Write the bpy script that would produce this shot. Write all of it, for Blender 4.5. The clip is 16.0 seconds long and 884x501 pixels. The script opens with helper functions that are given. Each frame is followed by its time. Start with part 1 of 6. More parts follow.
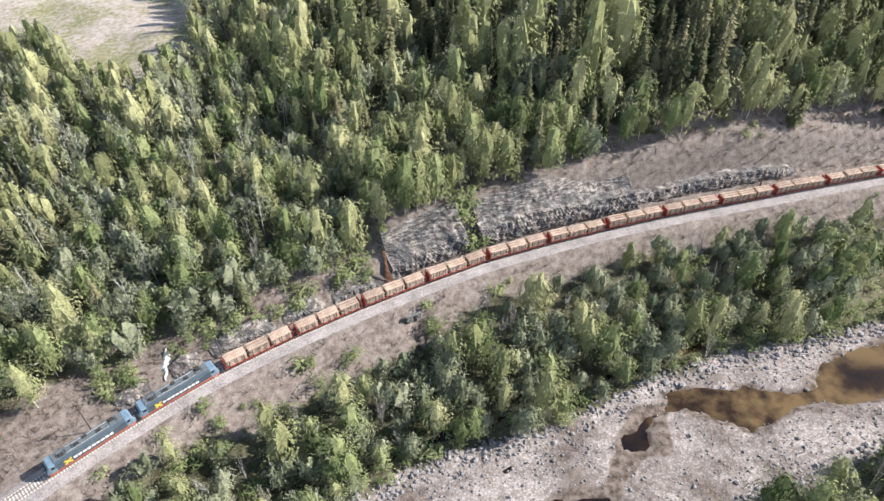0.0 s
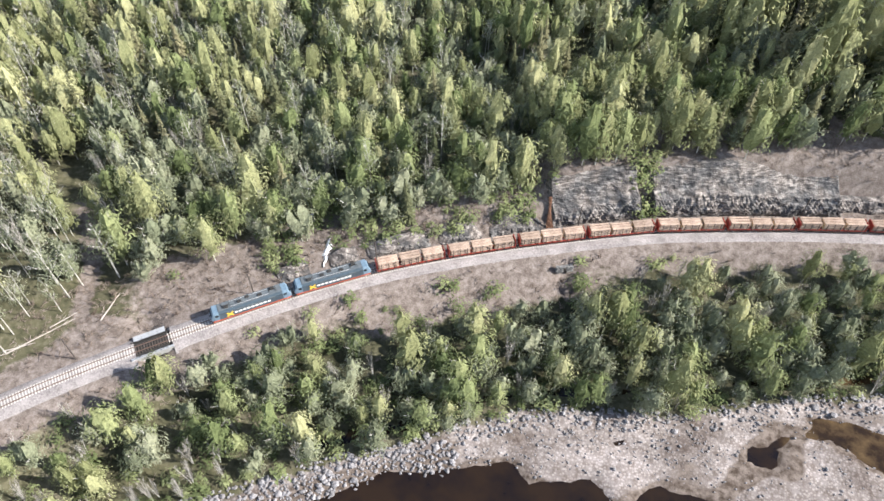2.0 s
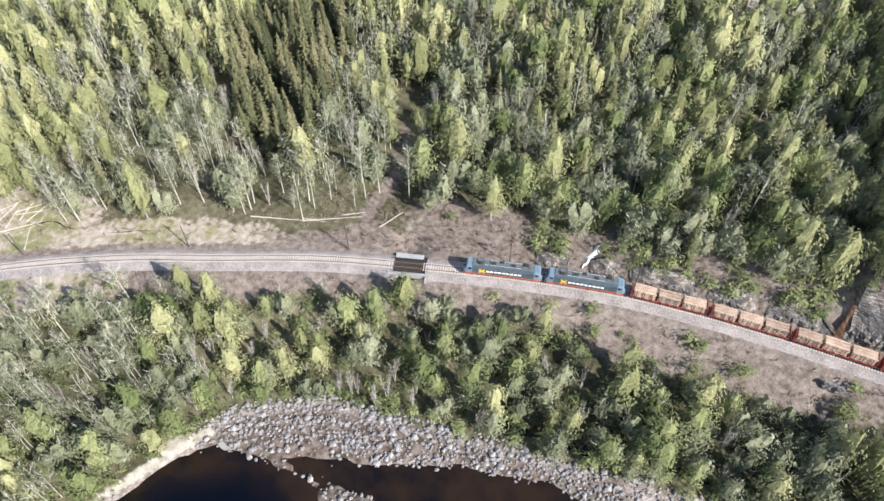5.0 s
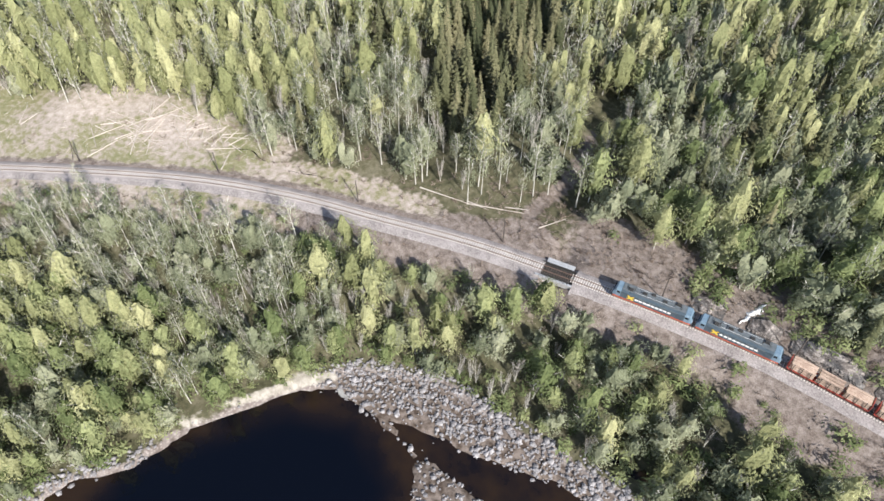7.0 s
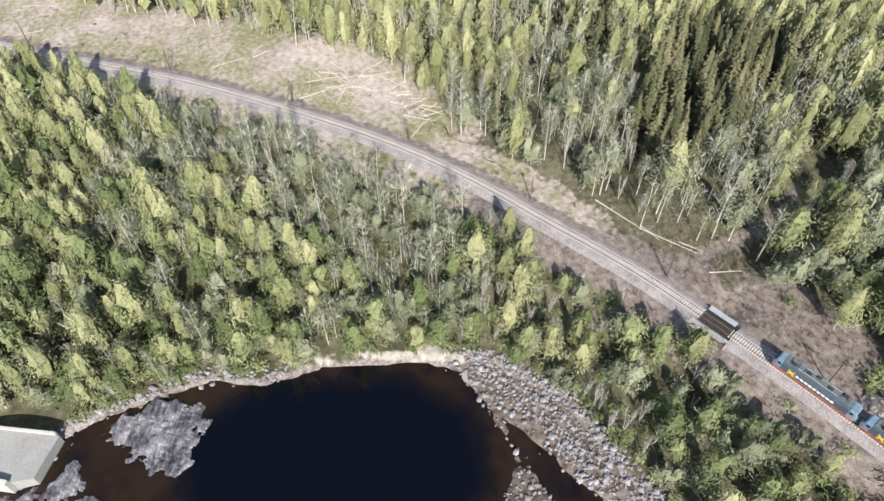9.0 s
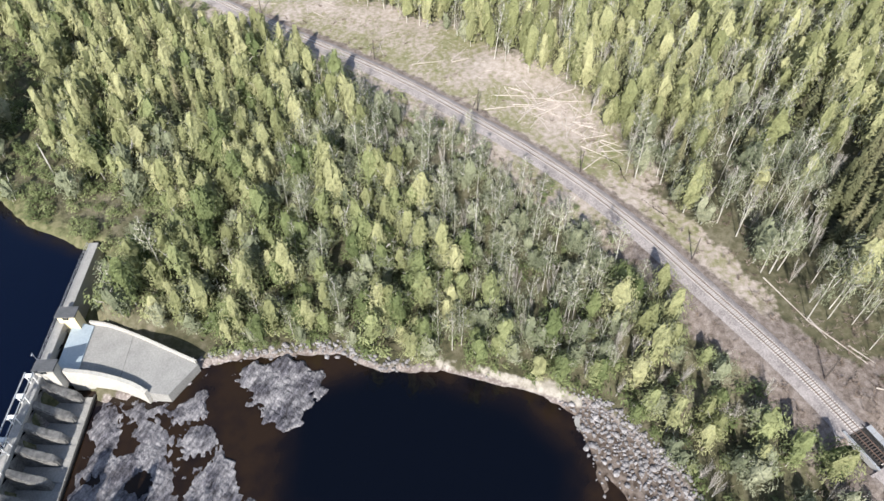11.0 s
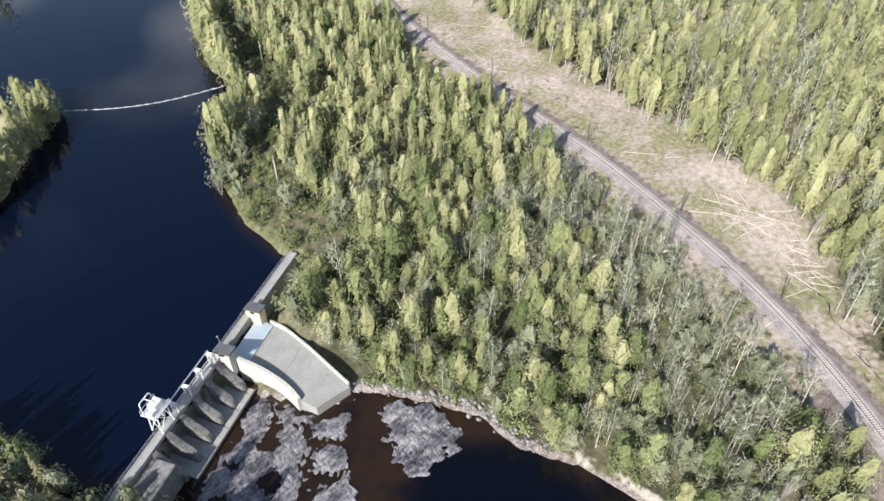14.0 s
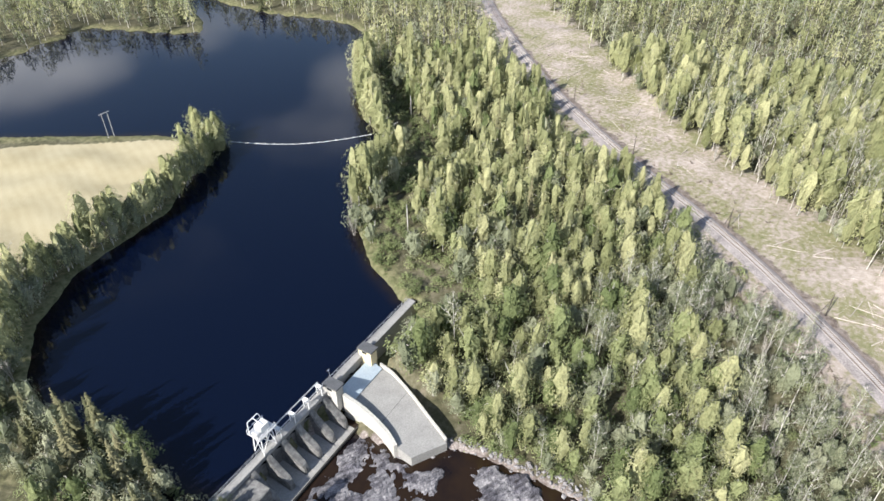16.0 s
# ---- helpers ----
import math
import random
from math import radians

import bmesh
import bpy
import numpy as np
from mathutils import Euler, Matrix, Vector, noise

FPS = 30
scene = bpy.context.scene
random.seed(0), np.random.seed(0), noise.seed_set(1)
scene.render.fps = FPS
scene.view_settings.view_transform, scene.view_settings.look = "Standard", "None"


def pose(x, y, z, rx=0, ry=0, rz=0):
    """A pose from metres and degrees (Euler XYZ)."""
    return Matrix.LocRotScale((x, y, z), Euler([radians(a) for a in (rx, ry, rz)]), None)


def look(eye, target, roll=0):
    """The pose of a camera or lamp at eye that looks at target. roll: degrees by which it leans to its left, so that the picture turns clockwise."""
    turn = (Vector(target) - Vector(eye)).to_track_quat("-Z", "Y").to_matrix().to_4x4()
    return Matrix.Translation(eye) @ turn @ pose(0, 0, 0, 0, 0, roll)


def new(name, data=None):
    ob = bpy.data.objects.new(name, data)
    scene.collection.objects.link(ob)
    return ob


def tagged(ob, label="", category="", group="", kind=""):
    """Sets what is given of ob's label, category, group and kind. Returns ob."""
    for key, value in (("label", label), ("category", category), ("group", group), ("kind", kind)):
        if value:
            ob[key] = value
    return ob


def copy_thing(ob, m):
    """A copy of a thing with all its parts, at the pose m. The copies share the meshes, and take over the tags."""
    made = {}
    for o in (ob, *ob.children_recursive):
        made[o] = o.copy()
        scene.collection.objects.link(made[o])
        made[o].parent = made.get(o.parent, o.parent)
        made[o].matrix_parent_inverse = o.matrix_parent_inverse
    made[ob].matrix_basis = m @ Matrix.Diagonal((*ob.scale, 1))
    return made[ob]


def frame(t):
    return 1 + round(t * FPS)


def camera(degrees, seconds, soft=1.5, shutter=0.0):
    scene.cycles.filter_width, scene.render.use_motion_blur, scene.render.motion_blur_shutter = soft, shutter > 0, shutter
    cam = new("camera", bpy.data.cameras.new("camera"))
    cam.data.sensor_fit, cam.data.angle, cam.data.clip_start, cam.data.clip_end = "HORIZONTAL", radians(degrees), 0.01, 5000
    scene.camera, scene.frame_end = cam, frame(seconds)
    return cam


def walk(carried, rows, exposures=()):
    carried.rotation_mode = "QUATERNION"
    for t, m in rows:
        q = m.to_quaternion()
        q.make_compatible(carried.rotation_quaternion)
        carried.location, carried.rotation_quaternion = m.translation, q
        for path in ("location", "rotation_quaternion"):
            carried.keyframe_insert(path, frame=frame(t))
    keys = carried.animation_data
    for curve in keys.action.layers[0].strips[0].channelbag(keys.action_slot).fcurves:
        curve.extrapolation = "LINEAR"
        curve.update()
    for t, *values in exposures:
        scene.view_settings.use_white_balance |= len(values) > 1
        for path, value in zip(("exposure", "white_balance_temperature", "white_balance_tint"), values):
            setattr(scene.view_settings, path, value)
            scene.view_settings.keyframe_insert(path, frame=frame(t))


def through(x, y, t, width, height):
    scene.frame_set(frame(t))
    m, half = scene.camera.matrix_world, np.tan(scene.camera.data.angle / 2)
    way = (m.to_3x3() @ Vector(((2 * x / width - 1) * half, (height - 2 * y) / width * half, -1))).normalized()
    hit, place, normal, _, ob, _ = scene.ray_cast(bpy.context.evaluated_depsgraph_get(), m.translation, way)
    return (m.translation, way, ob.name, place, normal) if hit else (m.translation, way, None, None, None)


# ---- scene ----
cam = camera(65.9, 16.0, soft=1.55)
EYE = (0.0, 0.0, 128.0)          # hovering drone, about 128 m over the rails
PATH = [
    (0.0, 0.00, -43.53, -0.33),
    (0.5, 2.89, -47.16, -0.34),
    (1.0, 7.29, -48.59, -0.36),
    (1.5, 13.37, -48.54, -0.21),
    (2.0, 19.23, -48.51, -0.17),
    (2.5, 25.38, -48.53, -0.07),
    (3.0, 30.54, -48.56, 0.03),
    (3.5, 35.38, -48.59, 0.17),
    (4.0, 40.17, -48.66, 0.14),
    (4.2, 43.22, -48.69, 0.12),
    (6.3, 64.27, -49.05, 0.18),
    (6.5, 67.06, -49.09, 0.13),
    (7.0, 71.50, -49.13, 0.20),
    (7.5, 76.90, -49.24, 0.21),
    (8.0, 81.93, -49.35, 0.06),
    (8.5, 87.33, -49.40, 0.01),
    (9.0, 91.75, -49.44, -0.02),
    (9.5, 96.85, -49.50, -0.06),
    (10.0, 101.76, -49.60, -0.11),
    (10.2, 104.01, -49.62, -0.19),
    (12.3, 116.67, -45.04, 0.22),
    (12.5, 117.69, -45.11, 0.09),
    (13.0, 122.22, -44.41, -0.04),
    (13.5, 127.16, -43.25, -0.11),
    (14.0, 130.89, -41.96, -0.13),
    (14.5, 134.41, -40.32, -0.16),
    (15.0, 137.60, -38.77, -0.24),
    (15.5, 141.11, -37.10, -0.30),
    (16.0, 143.92, -36.83, -0.33),
]
walk(cam, [(t, pose(*EYE, 90 + pitch, 0, yaw) @ pose(0, 0, 0, 0, 0, roll)) for t, yaw, pitch, roll in PATH], exposures=[(0.0, 1.08), (2.0, 1.14), (4.2, 1.02), (8.0, 0.78), (13.0, 0.76), (16.0, 0.86)])

# ---- world and sun ----
SUN_HEAD, SUN_ELEV = 101.0, 35.0   # heading of the shadows (counter-clockwise from +y), height of the sun
shadow = Vector((-math.sin(radians(SUN_HEAD)), math.cos(radians(SUN_HEAD)), 0))
to_sun = Vector((-shadow.x * math.cos(radians(SUN_ELEV)), -shadow.y * math.cos(radians(SUN_ELEV)), math.sin(radians(SUN_ELEV))))
world = bpy.data.worlds.new("sky")
scene.world = world
world.use_nodes = True
wn = world.node_tree.nodes
sky = wn.new("ShaderNodeTexSky")
sky.sky_type, sky.sun_disc = "NISHITA", False
sky.sun_elevation = radians(SUN_ELEV)
sky.sun_rotation = math.atan2(to_sun.x, to_sun.y)
# scattered fair-weather clouds
place = wn.new("ShaderNodeTexCoord").outputs["Generated"]
stretch = wn.new("ShaderNodeMapping")
stretch.inputs["Scale"].default_value = (1.0, 1.0, 2.6)
world.node_tree.links.new(place, stretch.inputs["Vector"])
puffs = wn.new("ShaderNodeTexNoise")
puffs.inputs["Scale"].default_value, puffs.inputs["Detail"].default_value = 2.1, 6.0
world.node_tree.links.new(stretch.outputs[0], puffs.inputs["Vector"])
cover = wn.new("ShaderNodeMapRange")
cover.inputs[1].default_value, cover.inputs[2].default_value, cover.inputs[4].default_value = 0.47, 0.64, 0.9
world.node_tree.links.new(puffs.outputs["Fac"], cover.inputs[0])
cloudy = wn.new("ShaderNodeMix")
cloudy.data_type = "RGBA"
cloudy.inputs[7].default_value = (13.0, 13.2, 13.6, 1)
aloft = wn.new("ShaderNodeSeparateXYZ")                # the clouds stand low, the zenith is clear
world.node_tree.links.new(place, aloft.inputs[0])
lower = wn.new("ShaderNodeMapRange")
lower.inputs[1].default_value, lower.inputs[2].default_value, lower.inputs[3].default_value, lower.inputs[4].default_value = 0.36, 0.62, 1.0, 0.0
world.node_tree.links.new(aloft.outputs[2], lower.inputs[0])
shown = wn.new("ShaderNodeMath")
shown.operation = "MULTIPLY"
world.node_tree.links.new(cover.outputs[0], shown.inputs[0])
world.node_tree.links.new(lower.outputs[0], shown.inputs[1])
world.node_tree.links.new(shown.outputs[0], cloudy.inputs[0])
world.node_tree.links.new(sky.outputs[0], cloudy.inputs[6])
world.node_tree.links.new(cloudy.outputs[2], wn["Background"].inputs[0])
wn["Background"].inputs[1].default_value = 0.10
sun_data = bpy.data.lights.new("sun", "SUN")
sun_data.energy, sun_data.angle, sun_data.color = 4.9, radians(0.6), (1.0, 0.96, 0.89)
sun = new("sun", sun_data)
sun.matrix_world = look((0, 0, 0), -to_sun)

# ---- materials ----


def shader(name, rough=0.9, metal=0.0, spec=0.3):
    m = bpy.data.materials.new(name)
    m.use_nodes = True
    nt = m.node_tree
    b = nt.nodes["Principled BSDF"]
    b.inputs["Roughness"].default_value, b.inputs["Metallic"].default_value = rough, metal
    b.inputs["Specular IOR Level"].default_value = spec
    return m, nt, b


def coords(nt):
    return nt.nodes.new("ShaderNodeTexCoord").outputs["Object"]


def noise_node(nt, at, scale, detail=4.0, rough=0.6):
    n = nt.nodes.new("ShaderNodeTexNoise")
    n.inputs["Scale"].default_value, n.inputs["Detail"].default_value, n.inputs["Roughness"].default_value = scale, detail, rough
    nt.links.new(at, n.inputs["Vector"])
    return n.outputs["Fac"]


def ramp(nt, fac, stops):
    r = nt.nodes.new("ShaderNodeValToRGB")
    e = r.color_ramp.elements
    while len(e) < len(stops):
        e.new(0.5)
    for el, (p, c) in zip(e, stops):
        el.position, el.color = p, (*c, 1)
    nt.links.new(fac, r.inputs[0])
    return r.outputs[0]


def mix(nt, fac, a, b, kind="MIX"):
    n = nt.nodes.new("ShaderNodeMix")
    n.data_type, n.blend_type = "RGBA", kind
    for v, s in ((fac, n.inputs[0]), (a, n.inputs[6]), (b, n.inputs[7])):
        if isinstance(v, (int, float)):
            s.default_value = v
        elif isinstance(v, tuple):
            s.default_value = (*v, 1)
        else:
            nt.links.new(v, s)
    return n.outputs[2]


def calc(nt, op, a, b=0.0, c=0.0):
    n = nt.nodes.new("ShaderNodeMath")
    n.operation = op
    for v, s in zip((a, b, c), n.inputs):
        if isinstance(v, (int, float)):
            s.default_value = v
        else:
            nt.links.new(v, s)
    return n.outputs[0]


def span(nt, v, lo, hi):
    n = nt.nodes.new("ShaderNodeMapRange")
    n.inputs[1].default_value, n.inputs[2].default_value = lo, hi
    nt.links.new(v, n.inputs[0])
    return n.outputs[0]


def bump(nt, b, height, strength=0.4, dist=0.1):
    n = nt.nodes.new("ShaderNodeBump")
    n.inputs["Strength"].default_value, n.inputs["Distance"].default_value = strength, dist
    nt.links.new(height, n.inputs["Height"])
    nt.links.new(n.outputs[0], b.inputs["Normal"])


def attr(nt, name):
    n = nt.nodes.new("ShaderNodeAttribute")
    n.attribute_name = name
    return n.outputs["Fac"]


def mottled(name, dark, light, fine=4.0, broad=0.3, rough=0.85, metal=0.0, bumps=0.4, dist=0.05, spec=0.3, vary=0.0):
    """Two-scale mottled surface: grain and broad stains; vary: spread of brightness from object to object."""
    m, nt, b = shader(name, rough, metal, spec)
    at = coords(nt)
    f, g = noise_node(nt, at, fine, 5), noise_node(nt, at, broad, 3)
    both = calc(nt, "ADD", calc(nt, "MULTIPLY", f, 0.6), calc(nt, "MULTIPLY", g, 0.4))
    col = ramp(nt, both, [(0.32, dark), (0.68, light)])
    if vary:
        rnd = nt.nodes.new("ShaderNodeObjectInfo").outputs["Random"]
        isl = nt.nodes.new("ShaderNodeNewGeometry").outputs["Random Per Island"]
        k = calc(nt, "ADD", 1 - vary, calc(nt, "MULTIPLY", calc(nt, "ADD", rnd, isl), vary))
        grey = nt.nodes.new("ShaderNodeCombineColor")
        for s in grey.inputs:
            nt.links.new(k, s)
        col = mix(nt, 1.0, col, grey.outputs[0], "MULTIPLY")
    nt.links.new(col, b.inputs["Base Color"])
    if bumps:
        bump(nt, b, f, bumps, dist)
    return m


def leaf(name, ca, cb, cc, through=0.3):
    """Leaves: colour by the tree's own tint, brightness by leaf; some light passes through."""
    m = bpy.data.materials.new(name)
    m.use_nodes = True
    nt = m.node_tree
    nt.nodes.remove(nt.nodes["Principled BSDF"])
    rnd = nt.nodes.new("ShaderNodeObjectInfo").outputs["Random"]
    isl = nt.nodes.new("ShaderNodeNewGeometry").outputs["Random Per Island"]
    t = calc(nt, "FRACT", calc(nt, "ADD", attr(nt, "tint"), rnd))
    col = ramp(nt, t, [(0.0, ca), (0.5, cb), (1.0, cc)])
    k = calc(nt, "ADD", 0.91, calc(nt, "MULTIPLY", isl, 0.18))
    grey = nt.nodes.new("ShaderNodeCombineColor")
    for s in grey.inputs:
        nt.links.new(k, s)
    col = mix(nt, 1.0, col, grey.outputs[0], "MULTIPLY")
    grain = noise_node(nt, coords(nt), 2.2, 4, 0.7)
    col = mix(nt, 1.0, col, ramp(nt, grain, [(0.3, (0.62, 0.64, 0.60)), (0.7, (1.25, 1.23, 1.22))]), "MULTIPLY")
    d, tr, mx = nt.nodes.new("ShaderNodeBsdfDiffuse"), nt.nodes.new("ShaderNodeBsdfTranslucent"), nt.nodes.new("ShaderNodeMixShader")
    mx.inputs[0].default_value = through
    nt.links.new(col, d.inputs[0])
    nt.links.new(col, tr.inputs[0])
    nt.links.new(d.outputs[0], mx.inputs[1])
    nt.links.new(tr.outputs[0], mx.inputs[2])
    nt.links.new(mx.outputs[0], nt.nodes["Material Output"].inputs[0])
    return m


LEAF_BRIGHT = leaf("fresh_leaves", (0.23, 0.245, 0.125), (0.335, 0.345, 0.19), (0.44, 0.435, 0.255), 0.28)
LEAF_GREY = leaf("grey_green_leaves", (0.165, 0.185, 0.125), (0.245, 0.265, 0.18), (0.33, 0.34, 0.245), 0.22)
LEAF_GREEN = leaf("green_leaves", (0.12, 0.15, 0.07), (0.195, 0.23, 0.11), (0.29, 0.315, 0.165), 0.25)
NEEDLES = leaf("spruce_needles", (0.07, 0.08, 0.046), (0.135, 0.138, 0.08), (0.22, 0.205, 0.125), 0.12)
TWIGS = leaf("bare_twigs", (0.26, 0.24, 0.225), (0.34, 0.32, 0.30), (0.42, 0.39, 0.37), 0.0)
TWIGS_BROWN = leaf("brown_twigs", (0.14, 0.105, 0.09), (0.22, 0.175, 0.15), (0.31, 0.26, 0.235), 0.0)
BARK_PALE = mottled("pale_bark", (0.30, 0.285, 0.26), (0.62, 0.60, 0.56), 3.0, 0.8, 0.9)
BARK_DARK = mottled("dark_bark", (0.05, 0.04, 0.03), (0.12, 0.10, 0.08), 3.0, 0.8, 0.95)
BOULDER = mottled("grey_boulder_stone", (0.11, 0.104, 0.11), (0.36, 0.345, 0.355), 2.0, 0.4, 0.9, vary=0.35)


def layered(name, tilt, stretch, darks, lights, bumps):
    """Rock whose layers run aslant: noise drawn out along the beds, stained in patches."""
    m, nt, b = shader(name, 0.85, 0.0, 0.3)
    at = coords(nt)
    turn = nt.nodes.new("ShaderNodeMapping")
    turn.inputs["Rotation"].default_value = tuple(radians(a) for a in tilt)
    turn.inputs["Scale"].default_value = stretch
    nt.links.new(at, turn.inputs["Vector"])
    beds, patchy, grain = noise_node(nt, turn.outputs[0], 1.0, 6, 0.65), noise_node(nt, at, 0.22, 4), noise_node(nt, at, 2.4, 4)
    v = calc(nt, "ADD", calc(nt, "MULTIPLY", beds, 0.7), calc(nt, "MULTIPLY", grain, 0.3))
    nt.links.new(mix(nt, span(nt, patchy, 0.40, 0.60), ramp(nt, v, darks), ramp(nt, v, lights)), b.inputs["Base Color"])
    bump(nt, b, v, bumps, 0.4)
    return m


SLATE = layered("layered_slate_rock", (35, 20, 25), (0.35, 0.5, 2.2), [(0.36, (0.022, 0.022, 0.026)), (0.5, (0.08, 0.078, 0.08)), (0.64, (0.24, 0.23, 0.225))],
                [(0.38, (0.045, 0.038, 0.034)), (0.5, (0.15, 0.13, 0.12)), (0.62, (0.40, 0.36, 0.335))], 0.9)
WATERROCK = layered("washed_bedrock", (0, 0, 35), (0.35, 1.1, 1.0), [(0.38, (0.02, 0.018, 0.021)), (0.52, (0.075, 0.073, 0.088)), (0.66, (0.21, 0.20, 0.23))],
                    [(0.36, (0.07, 0.066, 0.075)), (0.5, (0.19, 0.185, 0.20)), (0.64, (0.37, 0.355, 0.36))], 0.8)
RUST_ROCK = mottled("rust_stained_rock", (0.045, 0.024, 0.016), (0.17, 0.085, 0.052), 1.6, 0.5, 0.85, bumps=0.6, dist=0.2)
CONCRETE = mottled("weathered_concrete", (0.22, 0.215, 0.21), (0.36, 0.355, 0.345), 2.5, 0.25, 0.85, bumps=0.2)
CONCRETE_PALE = mottled("pale_concrete", (0.36, 0.35, 0.325), (0.56, 0.54, 0.505), 2.0, 0.3, 0.8, bumps=0.2)
CONCRETE_DARK = mottled("stained_concrete", (0.08, 0.08, 0.08), (0.26, 0.255, 0.25), 1.2, 0.3, 0.85, bumps=0.4)
CONCRETE_BLUE = mottled("blue_painted_sill", (0.34, 0.41, 0.48), (0.45, 0.52, 0.58), 2.0, 0.4, 0.6, bumps=0.1)
CREAM = mottled("cream_render", (0.66, 0.56, 0.36), (0.78, 0.68, 0.46), 3.0, 0.5, 0.8, bumps=0.1)
ROOFING = mottled("dark_roof_sheet", (0.07, 0.075, 0.08), (0.14, 0.14, 0.15), 3.0, 0.5, 0.6, bumps=0.1)
STEEL = mottled("galvanised_steel", (0.45, 0.46, 0.47), (0.68, 0.68, 0.69), 5.0, 0.8, 0.45, metal=0.5, bumps=0.1)
DARK_STEEL = mottled("dark_steel", (0.03, 0.03, 0.032), (0.08, 0.075, 0.07), 5.0, 0.8, 0.55, metal=0.4, bumps=0.1)
RAIL = mottled("rusty_rail", (0.14, 0.09, 0.07), (0.24, 0.17, 0.14), 6.0, 1.0, 0.5, metal=0.5, bumps=0.1)
SLEEPER = mottled("concrete_sleeper", (0.44, 0.41, 0.38), (0.66, 0.62, 0.58), 5.0, 0.6, 0.9, bumps=0.2, vary=0.15)
BALLAST = mottled("crushed_stone_ballast", (0.13, 0.115, 0.115), (0.40, 0.365, 0.36), 2.6, 0.25, 0.95, bumps=0.9, dist=0.08)
WOOD_POLE = mottled("weathered_pole_wood", (0.05, 0.042, 0.038), (0.12, 0.10, 0.09), 6.0, 1.0, 0.9)
GREY_POLE = mottled("grey_pole_wood", (0.34, 0.33, 0.31), (0.52, 0.50, 0.47), 6.0, 1.0, 0.9)
DEADWOOD = mottled("bleached_dead_wood", (0.30, 0.265, 0.24), (0.56, 0.51, 0.47), 5.0, 0.7, 0.9, vary=0.25)
LOG_SIDE = mottled("pine_log_bark", (0.26, 0.18, 0.14), (0.56, 0.44, 0.36), 2.2, 0.5, 0.85, bumps=0.4, vary=0.3)
LOG_END = mottled("sawn_log_end", (0.50, 0.34, 0.20), (0.68, 0.50, 0.32), 5.0, 1.0, 0.8, bumps=0.1, vary=0.2)
RED_FRAME = mottled("red_wagon_paint", (0.20, 0.035, 0.025), (0.36, 0.07, 0.05), 3.0, 0.8, 0.6, bumps=0.1)
LOCO_BLUE = mottled("blue_grey_loco_paint", (0.035, 0.055, 0.075), (0.065, 0.09, 0.115), 2.0, 0.5, 0.4, bumps=0.05, spec=0.5)
LOCO_CAB = mottled("light_blue_loco_paint", (0.10, 0.16, 0.22), (0.17, 0.24, 0.31), 2.0, 0.5, 0.4, bumps=0.05, spec=0.5)
LOCO_ROOF = mottled("grey_loco_roof", (0.07, 0.085, 0.095), (0.14, 0.155, 0.17), 2.0, 0.6, 0.6, bumps=0.1)
ORANGE = mottled("orange_stripe_paint", (0.34, 0.07, 0.04), (0.48, 0.11, 0.055), 3.0, 0.7, 0.5, bumps=0.05)
ICE = mottled("old_snow_ice", (0.72, 0.74, 0.76), (0.88, 0.89, 0.90), 2.0, 0.5, 0.5, bumps=0.3)
WHITE = mottled("white_paint", (0.70, 0.70, 0.70), (0.84, 0.84, 0.83), 3.0, 0.7, 0.5, bumps=0.05)
YELLOW = mottled("yellow_paint", (0.62, 0.42, 0.05), (0.75, 0.54, 0.08), 3.0, 0.7, 0.5, bumps=0.05)
SAND = mottled("pale_river_sand", (0.50, 0.44, 0.36), (0.68, 0.61, 0.51), 3.0, 0.3, 0.95, bumps=0.2)
m, nt, b = shader("window_glass", 0.08, 0.0, 0.6)
b.inputs["Base Color"].default_value = (0.015, 0.02, 0.025, 1)
GLASS = m



def water(name, deep, shallow, bottom):
    m, nt, b = shader(name, 0.05, 0.0, 0.5)
    b.inputs["IOR"].default_value = 1.33
    at = coords(nt)
    shoal = calc(nt, "MULTIPLY", attr(nt, "shoal"), span(nt, noise_node(nt, at, 0.12, 5), 0.22, 0.58))
    nt.links.new(ramp(nt, shoal, [(0.0, deep), (0.45, shallow), (1.0, bottom)]), b.inputs["Base Color"])
    bump(nt, b, noise_node(nt, at, 1.4, 3), 0.05, 0.05)
    return m


WATER = water("river_water", (0.0013, 0.0020, 0.005), (0.024, 0.014, 0.0075), (0.13, 0.085, 0.04))
WATER_DEEP = water("reservoir_water", (0.0013, 0.0033, 0.0125), (0.012, 0.009, 0.008), (0.03, 0.022, 0.012))

# forest floor, with gravel, bare scree, cleared ground, cropland and grass by the plan
m, nt, b = shader("ground", 0.97, 0.0, 0.15)
at = coords(nt)
n1, n2, n3 = noise_node(nt, at, 0.05, 5), noise_node(nt, at, 0.6, 5), noise_node(nt, at, 3.0, 4)
floor_col = ramp(nt, calc(nt, "ADD", calc(nt, "MULTIPLY", n1, 0.5), calc(nt, "MULTIPLY", n2, 0.5)),
                 [(0.36, (0.045, 0.046, 0.026)), (0.5, (0.10, 0.095, 0.058)), (0.66, (0.19, 0.17, 0.125))])
grass_col = ramp(nt, n2, [(0.35, (0.09, 0.105, 0.04)), (0.65, (0.20, 0.185, 0.11))])
bare_col = ramp(nt, calc(nt, "ADD", calc(nt, "MULTIPLY", n2, 0.6), calc(nt, "MULTIPLY", n3, 0.4)),
                [(0.36, (0.10, 0.078, 0.066)), (0.5, (0.18, 0.15, 0.135)), (0.66, (0.29, 0.25, 0.23))])
